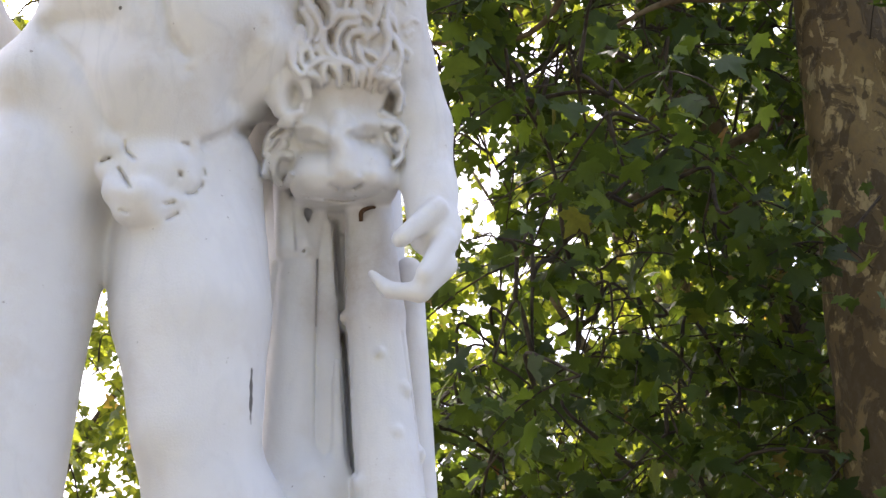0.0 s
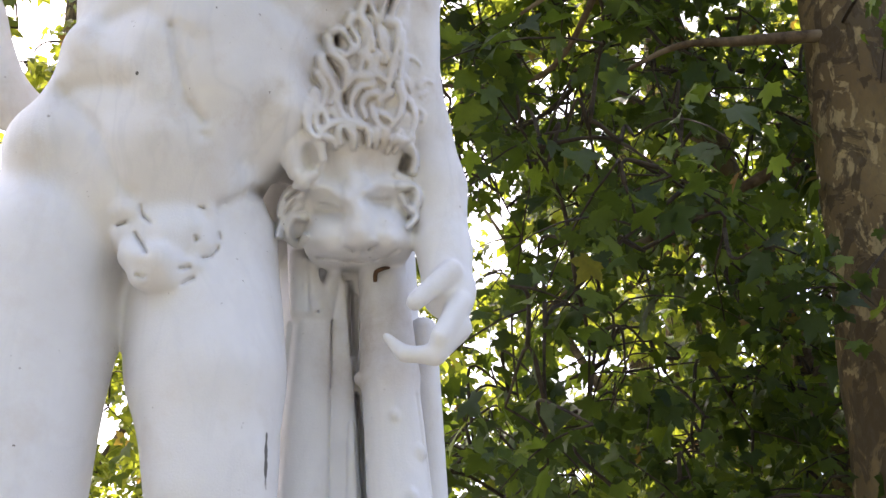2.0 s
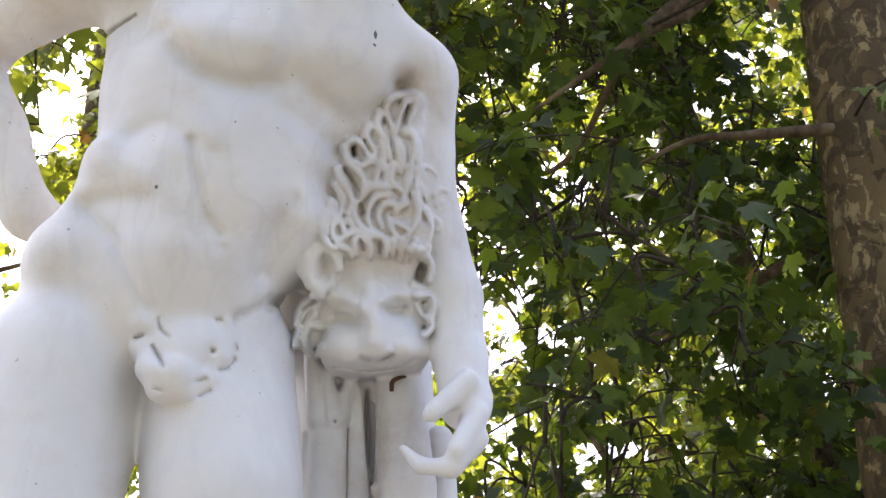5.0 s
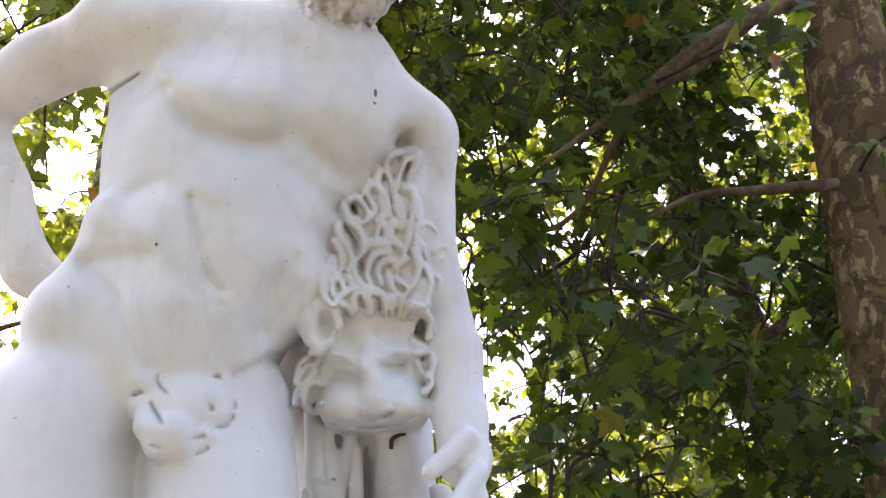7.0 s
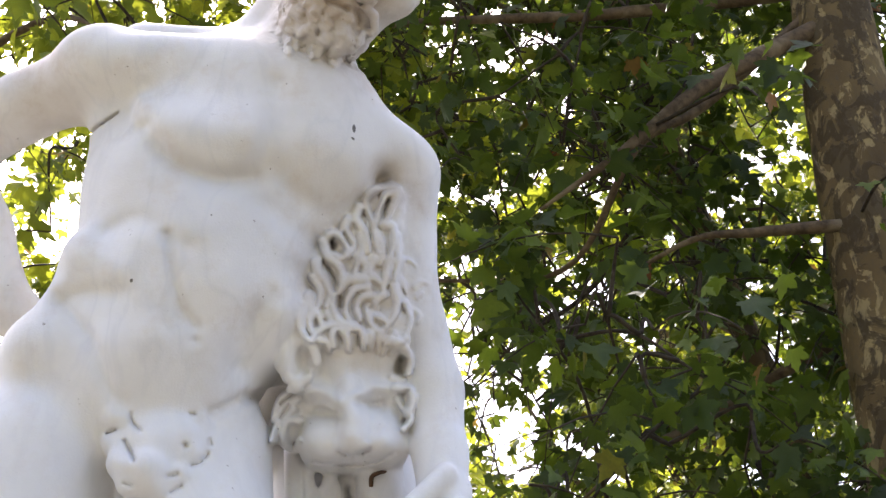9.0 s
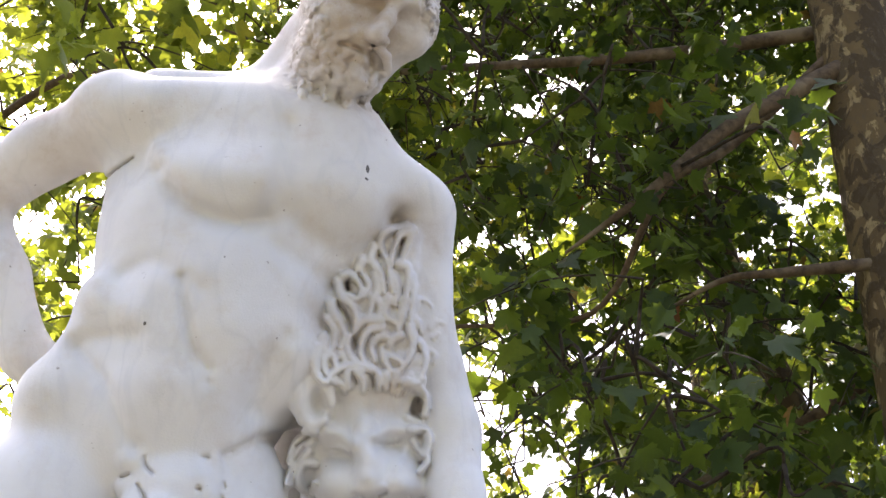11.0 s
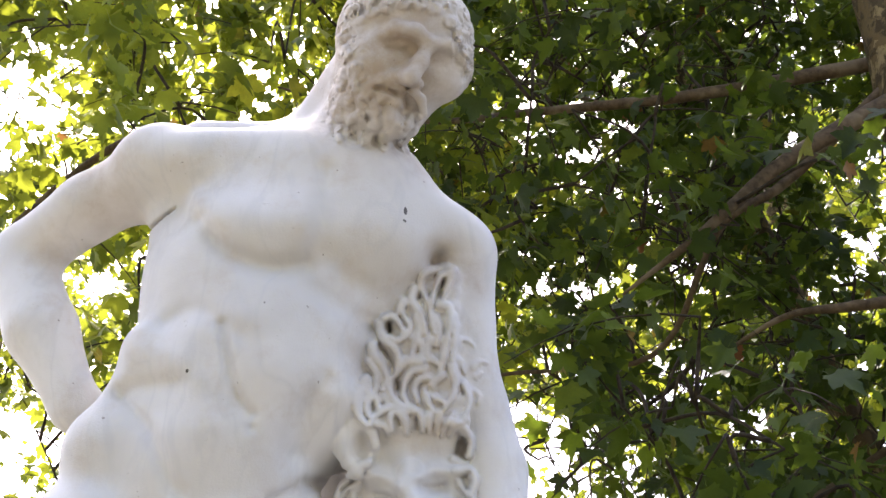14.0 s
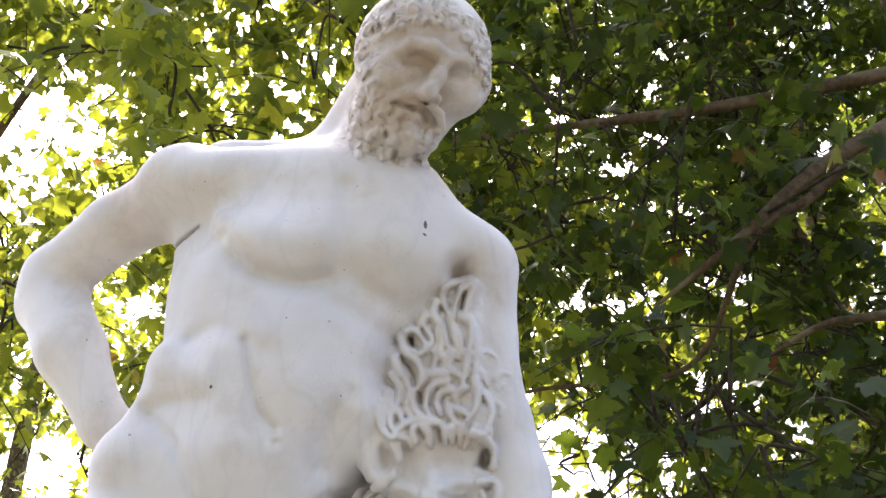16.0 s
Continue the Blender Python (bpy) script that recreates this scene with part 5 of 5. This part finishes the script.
def scatter(count, low, high, clump, threshold):
    """Random places in a box, gathered into clumps with hollows between them."""
    found = []
    low, high = np.array(low), np.array(high)
    while len(found) < count:
        p = low + (high - low) * rng.random(3)
        if noise.noise(Vector(p) * clump) > threshold:
            found.append(p)
    return np.array(found)


def plane_tree(label, trunk, radius, boughs, roots, shoot, leaves, size, material, shapes, single=0, links=True, openings=OPENINGS):
    """A tree: trunk line, boughs as (points, radius), and the places of its leafy shoots."""
    tree = tagged(new("plane_tree"), label, "tree", group="plane trees")
    tree.location = trunk[0]
    inv = Matrix.Translation(-Vector(trunk[0]))

    def child(name, data, mat, kind=""):
        ob = mesh_object(name, *data, mat, tree)
        ob.data.transform(inv)
        return tagged(ob, kind=kind)

    line = smooth_line(trunk, 10)
    taper = np.linspace(1, 0.62, len(line))
    child("trunk", tube(line, radius * taper, 28, 0.07), BARK)
    spots = [np.array(q) for q in line[len(line) // 3:]]
    for pts, r in boughs:
        bl = smooth_line(pts, 8)
        child("limb", tube(bl, np.linspace(r, r * 0.14, len(bl)), 12, 0.12), BOUGH if r > 0.02 else TWIG)
        spots += [np.array(q) for q in bl]
    spots = np.array(spots)
    lines, places, turns, sizes = sprays(roots, shoot, leaves, size, openings)
    pieces = []
    for ln in lines:
        pieces.append(tube(ln, np.linspace(0.0045, 0.002, len(ln)), 5))
        if links:
            near = spots[np.argmin(((spots - ln[0]) ** 2).sum(1) * rng.uniform(0.7, 1.4, len(spots)))]
            mid = (near + ln[0]) / 2 + rng.normal(0, 0.07, 3) + np.array((0, 0, 0.10))
            way = smooth_line([near, mid, ln[0]], 5)
            pieces.append(tube(way, np.linspace(0.009, 0.004, len(way)), 6, 0.2))
            spots = np.concatenate([spots, np.array([np.array(q) for q in way[5:]])])
    child("twig_work", joined(pieces), TWIG, "stuff")
    if single:
        order = np.argsort(places[:, 1])
        first, rest = order[:single], order[single:]
        meshes = []
        for sv, sf in SHAPES:
            me = bpy.data.meshes.new("leaf")
            me.from_pydata(sv.tolist(), [], sf.tolist())
            me.polygons.foreach_set("use_smooth", [True] * len(me.polygons))
            me.materials.append(LEAF_SHADE_TONED_SINGLE)
            meshes.append(me)
        for i in first:
            ob = new("leaf", meshes[int(rng.integers(len(meshes)))])
            ob.parent = tree
            ob.matrix_basis = inv @ Matrix.LocRotScale(places[i], Matrix(turns[i].tolist()).to_quaternion(), [sizes[i]] * 3)
        places, turns, sizes = places[rest], turns[rest], sizes[rest]
    crown = leaf_mesh("crown", places - np.array(trunk[0]), turns, sizes, shapes, material, tree)
    return tree


# the tree beside the statue, whose boughs reach over and behind it
near_boughs = [
    ([(1.46, 2.42, 5.30), (0.90, 2.28, 4.90), (0.53, 2.22, 4.55), (0.20, 2.3, 4.35)], 0.044),
    ([(1.52, 2.55, 5.62), (0.67, 2.62, 5.61), (-0.12, 2.70, 5.69), (-0.75, 2.80, 5.82), (-1.5, 2.7, 6.1)], 0.036),
    ([(1.42, 2.40, 4.28), (1.02, 2.36, 4.24), (0.78, 2.42, 4.25), (0.45, 2.6, 4.15)], 0.028),
    ([(1.50, 2.70, 4.02), (0.98, 3.02, 3.83), (0.54, 3.00, 3.59), (0.25, 3.0, 3.36)], 0.030),
    ([(1.48, 2.45, 5.45), (0.93, 2.52, 4.98), (0.62, 2.52, 4.77), (0.30, 2.9, 4.42), (-0.41, 3.02, 4.45), (-0.75, 3.0, 4.2)], 0.026),
    ([(0.98, 3.3, 5.2), (0.98, 3.6, 4.9), (0.96, 3.6, 4.38), (1.0, 3.6, 4.05)], 0.014),
    ([(0.62, 3.2, 4.75), (0.41, 3.4, 4.56), (0.09, 3.4, 4.33), (-0.2, 3.4, 4.03)], 0.018),
]
near_roots = np.concatenate([
    scatter(230, (-0.3, 1.6, 2.2), (2.6, 4.6, 5.2), 0.9, -0.12),
    scatter(180, (-0.9, 1.7, 4.6), (2.6, 4.8, 7.6), 0.9, -0.10),
    scatter(80, (0.2, 2.8, 1.9), (2.6, 5.0, 3.5), 0.9, -0.2),
    scatter(50, (-1.1, 2.6, 5.6), (0.9, 4.6, 8.4), 0.9, -0.2),
    scatter(80, (0.4, 2.3, 5.8), (2.8, 4.2, 8.6), 0.9, -0.2),
    scatter(90, (0.3, 2.5, 5.4), (2.4, 4.6, 8.0), 0.9, -0.2),
    # overhead leaves mostly out of view, added to shade the crown below
    scatter(170, (-0.8, 1.8, 7.0), (4.0, 6.5, 9.8), 0.7, -0.2),
    scatter(90, (0.7, 2.9, 2.6), (2.6, 4.8, 5.8), 0.9, -0.2),
])
# its trunk stands clear of leaves on the side of the statue
near_roots = near_roots[~((near_roots[:, 0] > 0.85) & (near_roots[:, 1] < 2.75) & (near_roots[:, 2] > 3.3)) | (lot.random(len(near_roots)) < 0.3)]
plane_tree("plane tree with mottled flaking bark and low leafy boughs",
           [(1.46, 2.48, 0.0), (1.48, 2.48, 1.6), (1.50, 2.48, 3.2), (1.51, 2.48, 4.6), (1.55, 2.52, 6.0), (1.6, 2.6, 9.0)], 0.235,
           near_boughs, near_roots, 0.5, 26, 0.084, LEAF_SHADE_TONED, SHAPES, single=300, openings=OPENINGS + GLADES)

# the tree behind it, with a leaning pale trunk
behind_roots = np.concatenate([
    scatter(190, (-0.8, 4.2, 2.4), (3.6, 7.5, 7.0), 0.8, -0.10),
    scatter(200, (-1.2, 4.2, 6.0), (3.6, 8.0, 10.5), 0.8, -0.08),
    # high canopy, partly out of view, added to keep sun off the right side
    scatter(230, (-2.0, 5.5, 8.0), (4.5, 10.0, 14.0), 0.6, -0.12),
    scatter(220, (-3.0, 6.0, 10.5), (4.5, 12.0, 16.0), 0.5, -0.2),
])
plane_tree("slender plane tree with a leaning pale trunk behind the leaves",
           [(2.45, 4.4, 0.0), (1.72, 4.2, 3.1), (1.35, 4.2, 4.5), (1.04, 4.2, 5.8), (0.7, 4.3, 7.5), (0.5, 4.4, 9.0)], 0.085,
           [([(1.3, 4.2, 4.7), (0.8, 4.6, 5.3), (0.2, 5.0, 6.0)], 0.03), ([(1.6, 4.2, 3.6), (2.2, 4.8, 4.4), (2.9, 5.4, 5.0)], 0.03),
            ([(0.9, 4.2, 6.4), (0.2, 4.4, 7.2), (-0.6, 4.8, 8.0)], 0.03)],
           behind_roots, 0.55, 29, 0.090, LEAF_SHADE_TONED, SHAPES, openings=OPENINGS + GLADES)

# the tree on the other side of the statue, with sunlight painted into its leaf colour
left_roots = np.concatenate([
    scatter(150, (-3.8, 1.6, 4.6), (-0.5, 4.4, 8.2), 0.8, 0.0),
    scatter(330, (-5.8, 3.2, 2.6), (-0.6, 8.0, 12.0), 0.7, 0.0),
    scatter(150, (-3.2, 3.2, 7.5), (0.6, 7.0, 12.0), 0.7, -0.1),
    scatter(120, (-3.0, 2.6, 5.6), (-0.2, 5.0, 9.5), 0.8, -0.1),
    scatter(60, (-3.2, 2.6, 6.4), (-0.9, 5.0, 9.0), 0.8, -0.2),
])
plane_tree("plane tree behind the statue, its yellow-green leaves coloured as sunlit",
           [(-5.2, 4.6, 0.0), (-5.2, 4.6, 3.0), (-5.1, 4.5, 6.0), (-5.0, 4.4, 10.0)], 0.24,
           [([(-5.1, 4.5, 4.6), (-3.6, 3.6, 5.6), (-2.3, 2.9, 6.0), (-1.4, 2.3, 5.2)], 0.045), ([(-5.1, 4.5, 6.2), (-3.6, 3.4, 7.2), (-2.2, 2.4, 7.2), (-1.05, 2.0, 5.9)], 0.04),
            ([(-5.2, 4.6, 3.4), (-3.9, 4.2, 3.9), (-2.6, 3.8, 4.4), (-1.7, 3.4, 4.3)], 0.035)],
           left_roots, 0.5, 24, 0.104, LEAF_SUN_TONED, SHAPES)

# the row of trees farther off; the last three are unseen, added behind the camera to block low skylight
for n, (x, y, tall, seed_count) in enumerate(((-13.0, 19.0, 19.0, 330), (-6.5, 15.5, 17.0, 330), (2.6, 13.5, 16.0, 380), (6.5, 14.5, 18.0, 330), (3.0, 21.0, 21.0, 300), (-3.5, 24.0, 22.0, 300),
                                                     (-9.0, -13.0, 15.0, 260), (-1.0, -15.0, 16.0, 260), (7.5, -13.0, 15.0, 260))):
    roots = []
    while len(roots) < seed_count:
        p = rng.uniform(-1, 1, 3)
        if (p ** 2).sum() < 1 and noise.noise(Vector(p * 2.2 + n * 7)) > -0.12:
            roots.append((x + p[0] * 4.2, y + p[1] * 3.6, 0.56 * tall + p[2] * 0.45 * tall))
    plane_tree("tall plane tree in full leaf, in the far row or added unseen to block low skylight", [(x, y, 0.0), (x + 0.1, y, 3.0), (x, y + 0.1, 0.5 * tall), (x, y, 0.85 * tall)], 0.3,
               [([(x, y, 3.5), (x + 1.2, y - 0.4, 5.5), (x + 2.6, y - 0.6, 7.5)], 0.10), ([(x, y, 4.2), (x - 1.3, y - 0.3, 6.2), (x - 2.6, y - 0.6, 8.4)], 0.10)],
               np.array(roots), 1.0, 36, 0.19, LEAF_SUN_TONED, SIMPLE, links=False)
